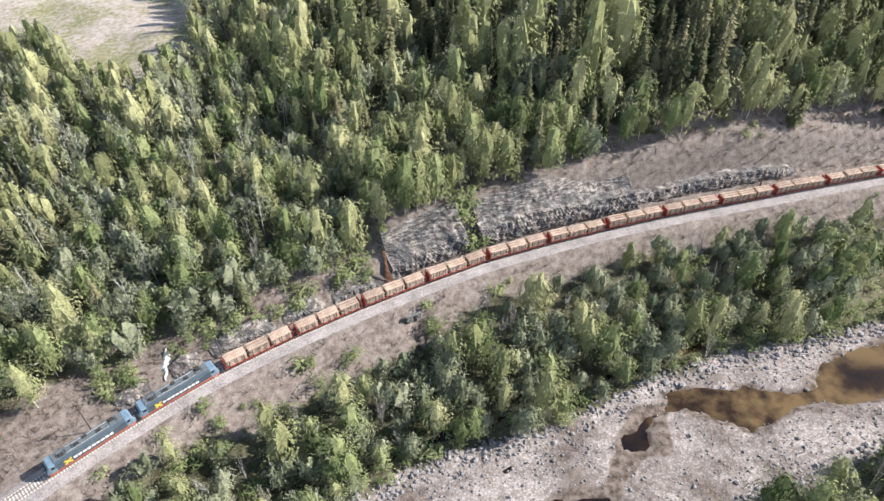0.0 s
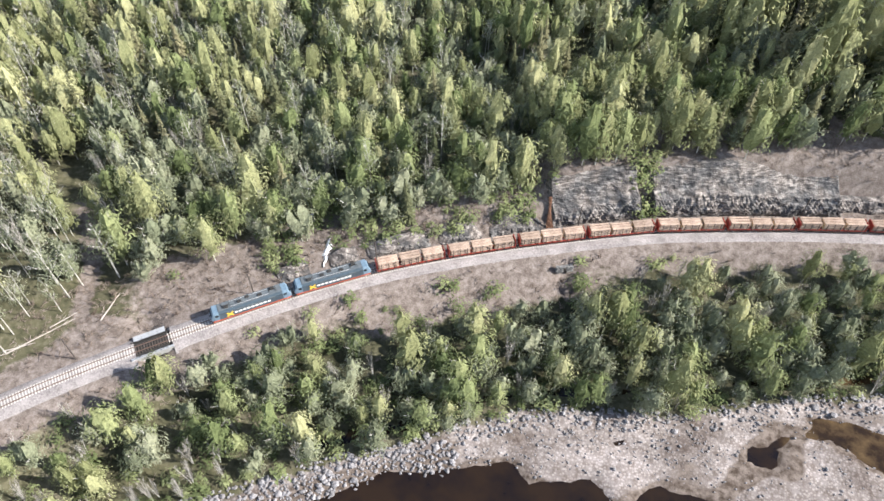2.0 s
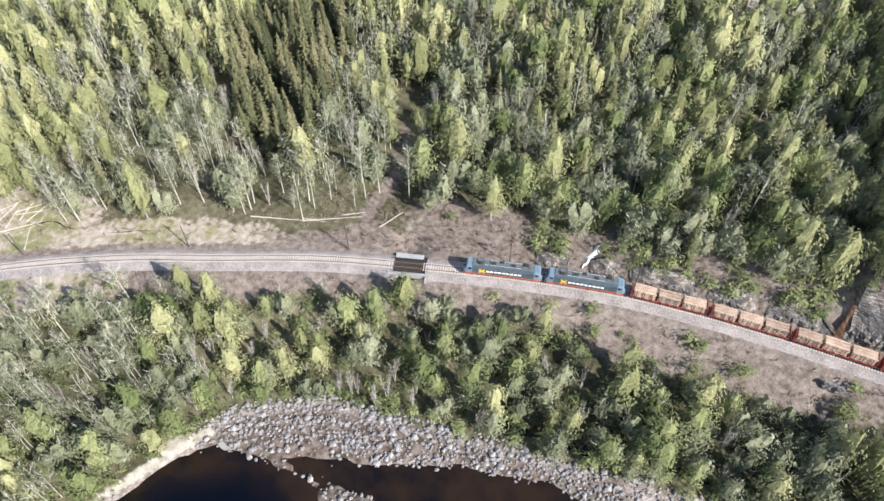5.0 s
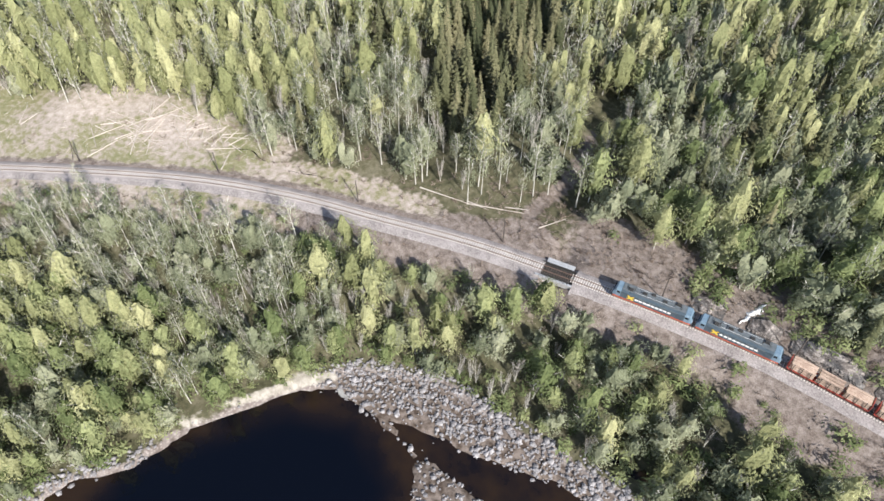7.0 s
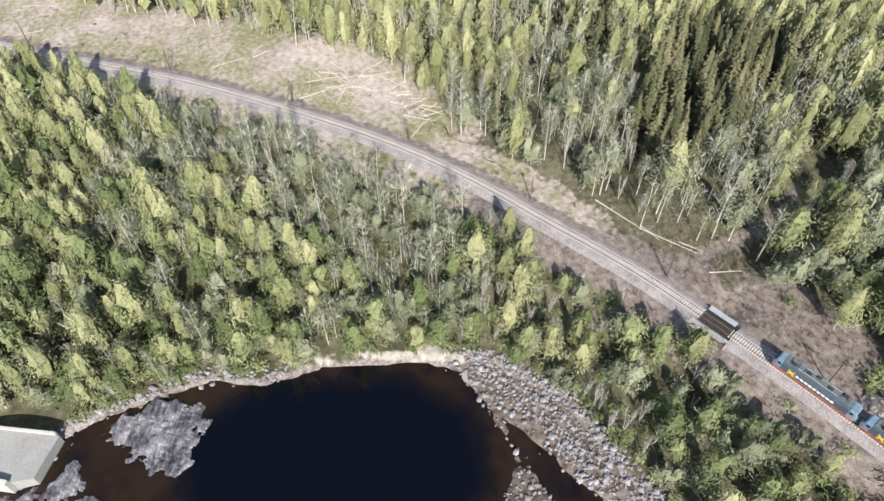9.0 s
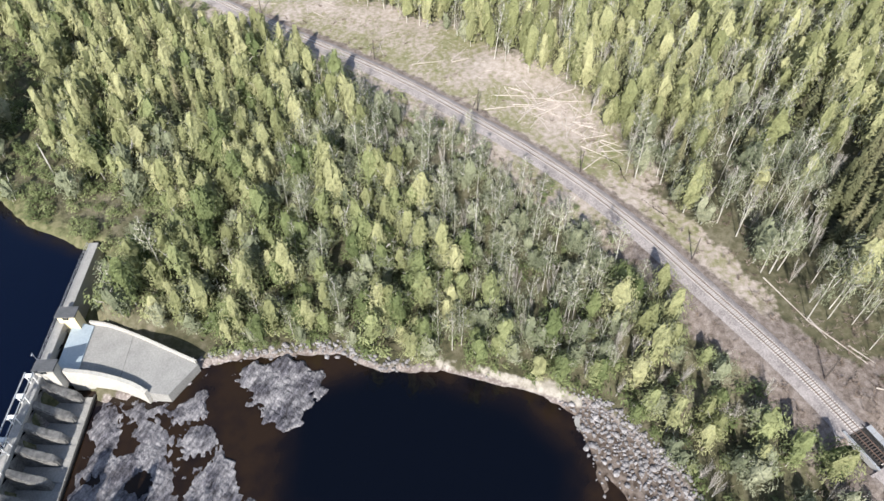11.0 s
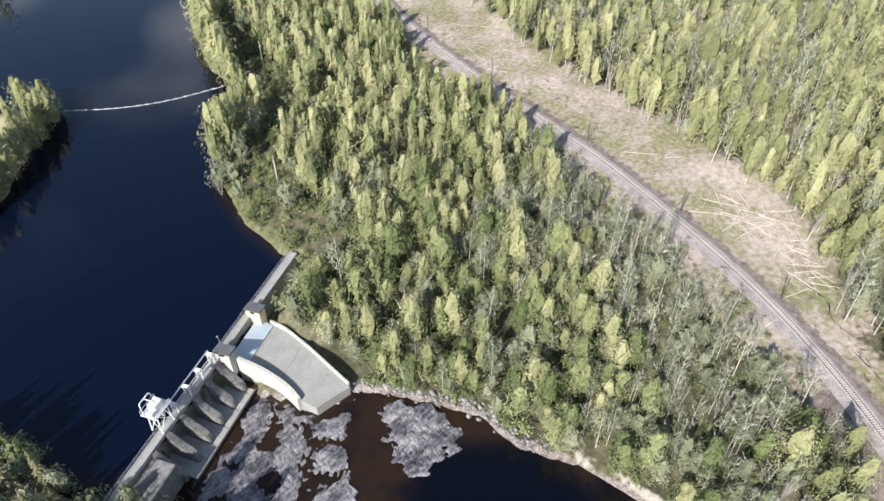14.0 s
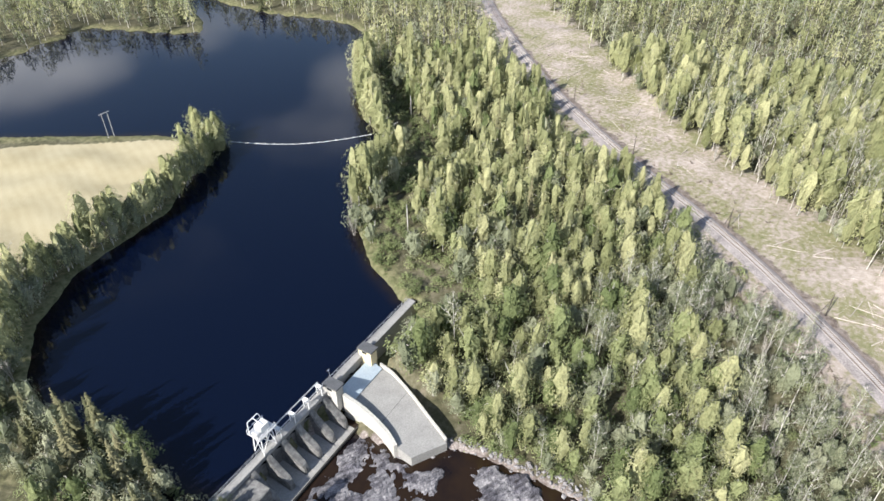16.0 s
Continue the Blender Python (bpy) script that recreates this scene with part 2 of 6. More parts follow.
clear_col = ramp(nt, calc(nt, "ADD", calc(nt, "ADD", calc(nt, "MULTIPLY", n2, 0.40), calc(nt, "MULTIPLY", n3, 0.15)), calc(nt, "MULTIPLY", n1, 0.45)),
                 [(0.38, (0.15, 0.16, 0.075)), (0.47, (0.24, 0.225, 0.14)), (0.525, (0.33, 0.285, 0.25)), (0.63, (0.47, 0.41, 0.375))])
vor = nt.nodes.new("ShaderNodeTexVoronoi")
vor.inputs["Scale"].default_value = 1.6
nt.links.new(at, vor.inputs["Vector"])
gravel_col = mix(nt, 0.5, ramp(nt, vor.outputs["Distance"], [(0.08, (0.52, 0.48, 0.465)), (0.55, (0.14, 0.12, 0.115))]),
                 ramp(nt, n2, [(0.35, (0.20, 0.165, 0.145)), (0.65, (0.46, 0.425, 0.415))]))
gravel_col = mix(nt, 1.0, gravel_col, ramp(nt, noise_node(nt, at, 0.09, 6), [(0.36, (0.50, 0.46, 0.44)), (0.5, (0.82, 0.80, 0.79)), (0.64, (1.12, 1.10, 1.10))]), "MULTIPLY")
rows = nt.nodes.new("ShaderNodeTexWave")
rows.bands_direction = "X"
for key, v in (("Scale", 0.09), ("Distortion", 3.0), ("Detail", 3.0), ("Detail Scale", 0.6)):
    rows.inputs[key].default_value = v
nt.links.new(at, rows.inputs["Vector"])
field_col = ramp(nt, calc(nt, "ADD", calc(nt, "ADD", calc(nt, "MULTIPLY", n1, 0.55), calc(nt, "MULTIPLY", n3, 0.4)), calc(nt, "MULTIPLY", rows.outputs["Fac"], 0.05)),
                 [(0.32, (0.29, 0.25, 0.155)), (0.5, (0.37, 0.325, 0.215)), (0.68, (0.44, 0.39, 0.27))])
col = floor_col
# brown for wet margins, and for the dark gaps between boulders
wet_dark_col = ramp(nt, n2, [(0.38, (0.065, 0.048, 0.038)), (0.62, (0.20, 0.165, 0.145))])
sand_col = ramp(nt, n2, [(0.35, (0.26, 0.235, 0.20)), (0.65, (0.46, 0.425, 0.38))])
for key, c in (("grass", grass_col), ("bare", bare_col), ("clear", clear_col), ("gravel", gravel_col), ("wet_dark", wet_dark_col), ("sand", sand_col), ("field", field_col)):
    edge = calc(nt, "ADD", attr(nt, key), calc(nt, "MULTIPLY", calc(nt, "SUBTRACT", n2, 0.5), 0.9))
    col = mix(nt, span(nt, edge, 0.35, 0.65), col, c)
nt.links.new(col, b.inputs["Base Color"])
bump(nt, b, n3, 0.7, 0.15)
GROUND = m

# ---- the plan ----


def smooth(a, b, v):
    t = np.clip((v - a) / (b - a), 0, 1)
    return t * t * (3 - 2 * t)


def spline(pts, step):
    """A smooth line through plan points, at even steps."""
    p = np.array(pts, float)
    p = np.vstack([2 * p[0] - p[1], p, 2 * p[-1] - p[-2]])
    out = []
    for a, b, c, d in zip(p, p[1:], p[2:], p[3:]):
        t = np.linspace(0, 1, 30, endpoint=False)[:, None]
        out.append(0.5 * (2 * b + (c - a) * t + (2 * a - 5 * b + 4 * c - d) * t ** 2 + (3 * b - a - 3 * c + d) * t ** 3))
    q = np.vstack(out + [p[-2:-1]])
    u = np.r_[0, np.cumsum(np.linalg.norm(np.diff(q, axis=0), axis=1))]
    v = np.arange(0, u[-1], step)
    return np.stack([np.interp(v, u, q[:, i]) for i in range(q.shape[1])], 1)


TRACK = spline([(260, 188), (195, 180), (134, 167), (95, 157), (55, 146), (20, 134), (2, 126), (-26, 111), (-50, 95.5), (-69, 79.5),
                (-88, 61), (-105, 43), (-121, 22.5), (-136, 3), (-151, -22), (-166, -56), (-179, -92), (-195, -152), (-216, -212),
                (-248, -279), (-275, -328), (-320, -400), (-380, -480)], 2.0)
TDIR = np.gradient(TRACK, axis=0)
TDIR /= np.linalg.norm(TDIR, axis=1)[:, None]


def along(x, y):
    """Of plan points: metres from the track (hill side positive), metres along it."""
    x, y = np.atleast_1d(x).astype(float), np.atleast_1d(y).astype(float)
    s, u = np.empty(len(x)), np.empty(len(x))
    for i in range(0, len(x), 4000):
        dx, dy = x[i:i + 4000, None] - TRACK[:, 0], y[i:i + 4000, None] - TRACK[:, 1]
        k = np.argmin(dx * dx + dy * dy, 1)
        r = np.arange(len(k))
        d, ex, ey = TDIR[k], dx[r, k], dy[r, k]
        across = ex * d[:, 1] - ey * d[:, 0]
        s[i:i + 4000] = np.hypot(ex, ey) * np.sign(across)
        u[i:i + 4000] = 2.0 * k
    return s, u


def polygon(x, y, pts):
    """Distance of plan points to a closed outline, positive inside."""
    p = np.array(pts, float)
    x, y = np.atleast_1d(x).astype(float), np.atleast_1d(y).astype(float)
    inside, best = np.zeros(len(x), bool), np.full(len(x), 1e9)
    for (ax, ay), (bx, by) in zip(p, np.roll(p, -1, 0)):
        cross = ((ay > y) != (by > y)) & (x < (bx - ax) * (y - ay) / (by - ay + 1e-12) + ax)
        inside ^= cross
        t = np.clip(((x - ax) * (bx - ax) + (y - ay) * (by - ay)) / ((bx - ax) ** 2 + (by - ay) ** 2), 0, 1)
        best = np.minimum(best, np.hypot(x - ax - t * (bx - ax), y - ay - t * (by - ay)))
    return np.where(inside, best, -best)


LOW, HIGH = -12.0, -5.0          # water levels below and above the dam
RIVERBED = [(-60, -90), (-69, -79), (-80, -56), (-79, -44), (-84, -30), (-87, -4), (-86, 10), (-77, 26), (-61, 37), (-43, 51), (-30, 59),
            (-15, 71), (0, 79), (15, 83), (29, 87), (43, 95), (61, 103), (74, 108), (96, 111), (116, 117), (170, 135), (240, 150),
            (250, 120), (170, 100), (112, 84), (58, 64), (20, 40), (-10, 8), (-18, -30), (-20, -70), (-14, -96), (-40, -108)]
POOL = [(-48, -80), (-63, -87), (-69, -79), (-79, -56), (-78, -44), (-84, -30), (-85, -10), (-83, 2), (-76, 6), (-69, 11), (-60, 14.5),
        (-53, 11), (-46, 2), (-38, -20), (-36, -50), (-40, -70)]
SIDEPOOL = [(-74, 9), (-66, 18), (-58, 26), (-47, 40), (-38, 48), (-31, 54), (-22, 57), (-7, 65), (-2, 61), (10, 66), (17, 62), (23, 69), (37, 70),
            (36, 60), (20, 52), (0, 48), (-18, 44), (-34, 36), (-48, 24), (-62, 15)]
UPPOOL = [(54, 96), (63, 98.5), (69, 96.5), (74, 98), (80, 97), (86, 95.5), (91, 98), (95, 104), (104, 108.5), (116, 112), (142, 119), (138, 107), (108, 95.5), (102, 93.5),
          (92, 93.5), (84, 92), (79, 88.5), (72, 86), (66, 88.5), (61, 91), (54, 91.5)]
ISLET = [(-64, -77), (-69, -74), (-75, -63), (-71, -55), (-64, -53.5), (-55, -56), (-57, -68)]
LAKE = [(-80, -124), (-82, -150), (-89, -172), (-92, -177), (-104, -190), (-122, -201), (-130, -214), (-134, -243), (-150, -277), (-189, -324),
        (-192, -352), (-182, -372), (-163, -397), (-150, -430), (-141, -470), (-130, -470), (-125, -410), (-117, -390), (-104, -398),
        (-68, -436), (-40, -425), (-17, -412), (40, -380), (60, -350), (20, -318), (-3, -318), (-56, -280), (-76, -258), (-78, -268),
        (-41, -220), (-6, -202), (9, -184), (16, -161), (11, -139), (-1, -126), (-6, -104), (-14, -97), (-48, -111)]
FIELD = [(10, -312), (-54, -276), (-66, -262), (-45, -234), (-10, -212), (14, -205), (90, -190), (110, -290)]
CLEARCUT = [(-150, -4), (-158, -1), (-167, -8), (-176, -17), (-185, -22), (-191, -38), (-197, -57), (-205, -72), (-210, -97), (-216, -122), (-229, -160), (-249, -202), (-270, -250),
            (-300, -311), (-330, -360), (-290, -345), (-250, -275), (-222, -212), (-202, -152), (-186, -92), (-172, -54), (-157, -22)]
TRAIL = spline([(-96, 62), (-104, 61), (-109, 60), (-113, 66), (-121, 78), (-134, 92)], 2.0)
MEADOW = [(-196, 300), (-106, 292), (-94, 240), (-96, 218), (-118, 206), (-152, 250), (-180, 258)]
SANDBANK = [(-86, 3), (-88, -3), (-87, -14), (-86, -24), (-85.5, -34), (-83.5, -33), (-84.5, -22), (-85.3, -8), (-84.5, 2)]
CHANNEL = [(55, 92.5), (51, 88), (50.5, 81), (44, 79), (40, 74), (38, 69), (33, 68.5), (36, 75), (39, 80), (41, 86), (44, 90), (49, 92.5)]
PUDDLE = [(11, 75.5), (15.7, 78.8), (20.5, 79.8), (18.5, 76.8), (13.6, 74.6)]
CHUTE = [(-83, -128), (-77, -120), (-63, -113), (-64, -108), (-67, -97), (-69, -86), (-61, -82), (-51, -85), (-44, -104), (-50, -116)]
SHELF = [(-50, -111), (-46, -100), (-52, -89), (-61, -82), (-60, -76), (-51, -74), (-44, -66), (-34, -52), (-22, -56), (-10, -86), (-17, -99)]
DAM_A, DAM_B = Vector((-79, -126.5)), Vector((-16, -100))


def lumps(x, y, size, seed=0.0):
    """Cheap rolling unevenness between -1 and 1."""
    a, b = x / size + seed, y / size - seed * 0.7
    return (np.sin(a * 1.3 + np.sin(b * 1.7)) + np.sin(b * 1.1 + 2 * np.sin(a * 0.6)) + np.sin((a + b) * 2.1 + np.sin(a - b))) / 3


def height(x, y):
    x, y = np.atleast_1d(x).astype(float), np.atleast_1d(y).astype(float)
    s, u = along(x, y)
    bed, lake = polygon(x, y, RIVERBED), polygon(x, y, LAKE)
    # hill side: high behind the rock cut, level beyond the stream
    hill = 46 * smooth(265, 140, u) + 4
    cut = smooth(284, 276, u) * smooth(120, 175, u)
    up = np.where(s > 0, hill * (1 - np.exp(-np.maximum(s - 7, 0) / 95)) + 11 * cut * smooth(8.5, 15, s), 0)
    up += smooth(10, 40, s) * lumps(x, y, 14) * 1.6
    up += 4.5 * smooth(340, 300, u) * smooth(60, 100, u) * smooth(5, 16, s) * (1 - cut)
    gully = np.exp(-((u - 386) / 7) ** 2) * smooth(16, 30, s)
    up -= 3.5 * gully
    # river side: falls to the bank
    near, d_low, d_high = np.maximum(-s - 4.5, 0), np.maximum(-bed, 0), np.maximum(-lake, 0)
    w = d_high / (d_high + d_low + 1e-6)
    level = np.where(w > 0.5, LOW, HIGH) * 0 + HIGH + 0.9 + (LOW - HIGH) * smooth(0.35, 0.7, w)
    d = np.minimum(d_low, d_high)
    f = near / (near + d + 1e-6)
    down = -0.5 + (level + 0.5) * smooth(0.0, 0.95, f) ** 0.8 - 3.0 * smooth(0, 6, near) * smooth(0.02, 0.3, 1 - f) * smooth(430, 330, u)
    down += smooth(4, 15, near) * smooth(0, 8, d) * lumps(x, y, 9, 3.0) * 0.7
    z = np.where(s > 0, -0.5 + up, down)
    z = np.where(np.abs(s) < 5.0, -0.5, z)
    # far bank of the river and lake
    south = (s < 0) & (polygon(x, y, [(-20, -100), (-18, -30), (-10, 8), (20, 40), (58, 64), (112, 84), (250, 120), (400, 0), (400, -300), (100, -300), (60, -130), (10, -130), (-6, -104)]) > 0)
    z = np.where(south, np.maximum(LOW + 0.8 + 0.35 * np.minimum(d_low, 20), -30), z)
    # water basins
    water = np.maximum(np.maximum(polygon(x, y, POOL), polygon(x, y, SIDEPOOL)), polygon(x, y, UPPOOL))
    water = np.maximum(water, np.maximum(polygon(x, y, CHANNEL) - 2.6 + 2.6 * lumps(x, y, 4.0, 8.0), polygon(x, y, PUDDLE) - 0.5))
    water = water + lumps(x, y, 2.2, 1.0) * 0.7
    zb = LOW + 0.45 + 0.25 * lumps(x, y, 3.0, 5.0) - np.clip(water + 0.8, 0, 5) * 0.5
    z = np.where(bed > 0, zb + (z - zb) * smooth(2.5, 0, bed), z)
    z = np.where(lake > -1, np.minimum(z, HIGH + 0.5 - np.clip(lake + 0.6 + lumps(x, y, 3.0, 2.0) * 0.6, 0, 6) * 0.8), z)
    z = np.where(polygon(x, y, SHELF) > -1.0, np.minimum(z, LOW - 1.6), z)
    # the hollow of the spillway and the stream under the bridge
    z = np.minimum(z, np.where(polygon(x, y, CHUTE) > -0.5, -9.8, 99))
    z -= 3.2 * np.exp(-((u - 380.5) / 2.4) ** 2) * smooth(-16, -5, s) * smooth(16, 5, s)
    z -= 2.6 * np.exp(-((u - 280.5) / 1.5) ** 2) * smooth(-22, -12, s) * smooth(-5.5, -8, s)
    return z


def ground_z(x, y):
    return float(height([x], [y])[0])


# ---- mesh helpers ----


def mesh_of(name, V, F, mats, slot=None, tint=None, flat=True):
    """A mesh of triangles from arrays."""
    V, F = np.asarray(V, np.float32), np.asarray(F, np.int32)
    me = bpy.data.meshes.new(name)
    me.vertices.add(len(V))
    me.vertices.foreach_set("co", V.ravel())
    me.loops.add(F.size)
    me.loops.foreach_set("vertex_index", F.ravel())
    me.polygons.add(len(F))
    me.polygons.foreach_set("loop_start", np.arange(0, F.size, F.shape[1], dtype=np.int32))
    for mt in mats:
        me.materials.append(mt)
    if slot is not None:
        me.polygons.foreach_set("material_index", np.asarray(slot, np.int32))
    if tint is not None:
        me.attributes.new("tint", "FLOAT", "FACE").data.foreach_set("value", np.asarray(tint, np.float32))
    me.update(calc_edges=True)
    me.polygons.foreach_set("use_smooth", np.full(len(F), not flat))
    return me


def part(name, bm, material, parent=None, label=""):
    """Links a bmesh as one mesh object under a thing or a part."""
    me = bpy.data.meshes.new(name)
    bm.to_mesh(me)
    bm.free()
    me.materials.append(material)
    ob = new(name, me)
    ob.parent = parent
    return tagged(ob, label)


def share(name, me, parent, m):
    ob = new(name, me)
    ob.parent = parent
    ob.matrix_basis = m
    return ob


def box(bm, x0, x1, y0, y1, z0, z1, bev=0.0):
    r = bmesh.ops.create_cube(bm, size=1, matrix=Matrix.Translation(((x0 + x1) / 2, (y0 + y1) / 2, (z0 + z1) / 2)) @ Matrix.Diagonal((abs(x1 - x0), abs(y1 - y0), abs(z1 - z0), 1)))
    if bev:
        edges = {e for v in r["verts"] for e in v.link_edges}
        bmesh.ops.bevel(bm, geom=list(edges), offset=bev, segments=1, affect="EDGES")
    return bm


def rod(bm, a, b, r, r2=None, seg=6):
    a, b = Vector(a), Vector(b)
    d = b - a
    m = Matrix.Translation((a + b) / 2) @ d.to_track_quat("Z", "Y").to_matrix().to_4x4()
    bmesh.ops.create_cone(bm, cap_ends=True, segments=seg, radius1=r, radius2=r if r2 is None else r2, depth=d.length, matrix=m)
    return bm


def prism(bm, pts, z0, z1):
    """A closed plan outline drawn up from z0 to z1 (numbers, or a height for each point)."""
    n = len(pts)
    lo = z0 if hasattr(z0, "__len__") else [z0] * n
    hi = z1 if hasattr(z1, "__len__") else [z1] * n
    a = [bm.verts.new((x, y, z)) for (x, y), z in zip(pts, lo)]
    b = [bm.verts.new((x, y, z)) for (x, y), z in zip(pts, hi)]
    bm.faces.new(b)
    bm.faces.new(a[::-1])
    for i in range(n):
        bm.faces.new((a[i], a[(i + 1) % n], b[(i + 1) % n], b[i]))
    bmesh.ops.recalc_face_normals(bm, faces=bm.faces)
    return bm


def thing(name, m, label, category, group="", kind=""):
    ob = new(name)
    ob.matrix_world = m
    return tagged(ob, label, category, group, kind)


# ---- ground and water ----
gx = np.r_[-4500, -2500, -1400, -900, np.arange(-640, -310, 10), np.arange(-310, 190, 2.0), np.arange(190, 400, 10), 600, 1000, 2000, 4500]
gy = np.r_[-4500, -2500, -1500, -1000, np.arange(-760, -340, 10), np.arange(-340, 250, 2.0), np.arange(250, 500, 10), 700, 1100, 2000, 4500]
X, Y = np.meshgrid(gx, gy)
X, Y = X.ravel(), Y.ravel()
Z = height(X, Y)
nx, ny = len(gx), len(gy)
i = (np.arange(ny - 1)[:, None] * nx + np.arange(nx - 1)).ravel()
me = mesh_of("ground", np.stack([X, Y, Z], 1), np.stack([i, i + 1, i + nx + 1, i + nx], 1), [GROUND], flat=False)
S, U = along(X, Y)
bed = polygon(X, Y, RIVERBED)
wave = lumps(X, Y, 6.0, 7.0) * 2.5
cutzone = smooth(292, 282, U) * smooth(95, 130, U)
slope_scrub = smooth(392, 372, U) * smooth(250, 290, U) * smooth(26, 20, S + wave) * (S > 3)
trail = smooth(3.2, 1.2, np.min(np.hypot(X[:, None] - TRAIL[:, 0], Y[:, None] - TRAIL[:, 1]), axis=1))
verge = smooth(400, 425, U) * smooth(480, 455, U) * smooth(4, 6, S) * smooth(15, 11, S + wave)
masks = {
    "gravel": smooth(-1.5, 1.0, bed + wave * 0.5),
    "bare": np.maximum.reduce([smooth(9.0, 7.0, np.abs(S) + wave * 0.5), cutzone * smooth(34, 24, S + wave) * (S > 0), slope_scrub,
                               smooth(255, 285, U) * smooth(345, 325, U) * smooth(17, 13, -S + wave) * (S < 0),
                               smooth(215, 175, U) * smooth(13, 10, -S + wave) * (S < 0), 0.7 * smooth(13, 9, np.abs(S) + wave), trail]),
    "clear": np.maximum.reduce([0.75 * verge, 0.8 * smooth(-14, -4, polygon(X, Y, CLEARCUT) + wave) * (S > 5), smooth(-2, 2, polygon(X, Y, CLEARCUT) + wave * 0.8), smooth(-4, 4, polygon(X, Y, MEADOW) + wave),
                                smooth(430, 470, U) * smooth(17, 11, -S + wave) * (S < 0) * 0.8]),
    "field": smooth(-1, 1.5, polygon(X, Y, FIELD) + wave * 0.4),
    "sand": smooth(-1.2, 1.0, polygon(X, Y, SANDBANK) + wave * 0.25),
    # wet pool margins and patches; dark gaps among boulders painted into the ground
    "wet_dark": smooth(0.5, 2.5, bed) * np.maximum.reduce([0.8 * smooth(-14, -22, X) * smooth(-6, 2, Y), smooth(-1.6, -0.2, np.maximum(polygon(X, Y, UPPOOL), np.maximum(polygon(X, Y, CHANNEL), polygon(X, Y, SIDEPOOL))) + wave * 0.6),
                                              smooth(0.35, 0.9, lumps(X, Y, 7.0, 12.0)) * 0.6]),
    "grass": np.maximum(0.62 * smooth(13, 2, -polygon(X, Y, LAKE)) * (S < -20), smooth(0.3, 0.9, lumps(X, Y, 11, 4.0)) * (S < 0) * 0.45),
}
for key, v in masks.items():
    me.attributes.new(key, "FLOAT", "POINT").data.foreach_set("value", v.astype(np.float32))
tagged(new("ground", me), "uneven valley ground with forest floor, gravel and cleared strips", "ground", kind="structure")


def water_sheet(name, outline, z, shoal, label):
    x0, y0 = np.min(outline, 0) - 6
    x1, y1 = np.max(outline, 0) + 6
    xs, ys = np.arange(x0, x1 + 2, 2.0), np.arange(y0, y1 + 2, 2.0)
    A, B = np.meshgrid(xs, ys)
    A, B = A.ravel(), B.ravel()
    d = polygon(A, B, outline)
    n = len(xs)
    i = (np.arange(len(ys) - 1)[:, None] * n + np.arange(n - 1)).ravel()
    Q = np.stack([i, i + 1, i + n + 1, i + n], 1)
    Q = Q[(d[Q] > -5).any(1)]
    if z > LOW:                      # the sheet ends at the dam
        ax = (DAM_B - DAM_A).normalized()
        over = (A - DAM_A.x) * -ax.y + (B - DAM_A.y) * ax.x
        Q = Q[~((over[Q] > 2.2).any(1) & (A[Q] > -84).all(1) & (A[Q] < 4).all(1))]
    used, inv = np.unique(Q, return_inverse=True)
    V = np.stack([A, B, np.full(len(A), z)], 1)[used]
    me = mesh_of(name, V, inv.reshape(-1, 4), [WATER if z == LOW else WATER_DEEP], flat=False)
    me.attributes.new("shoal", "FLOAT", "POINT").data.foreach_set("value", (shoal(A, B, d)[used]).astype(np.float32))
    return tagged(new(name, me), label, "water", kind="structure")


def river_shoal(x, y, d):
    deep = polygon(x, y, [(-64, -60), (-78, -44), (-80, -10), (-72, 4), (-56, 8), (-44, 0), (-40, -50)])
    brown = np.maximum(smooth(4, -2, deep) * smooth(4, 0, np.minimum(deep, 3) + 4) + smooth(4, -3, deep) * 0.8, smooth(-20, 20, x) * 0.7) * 0.2
    hole = np.exp(-(((x - 105) / 6) ** 2 + ((y - 101) / 4) ** 2))
    return np.maximum(brown, smooth(34, 56, x) * (1 - 0.7 * hole)) * np.where(deep > 5, 0, 1)


water_sheet("river_water", RIVERBED, LOW, river_shoal, "dark still river pool with brown shallows between gravel bars")
water_sheet("reservoir_water", LAKE, HIGH, lambda x, y, d: smooth(5, 0, d) * 0.5, "deep blue-black reservoir held behind the dam")

# ---- trees ----
rng = np.random.default_rng(5)


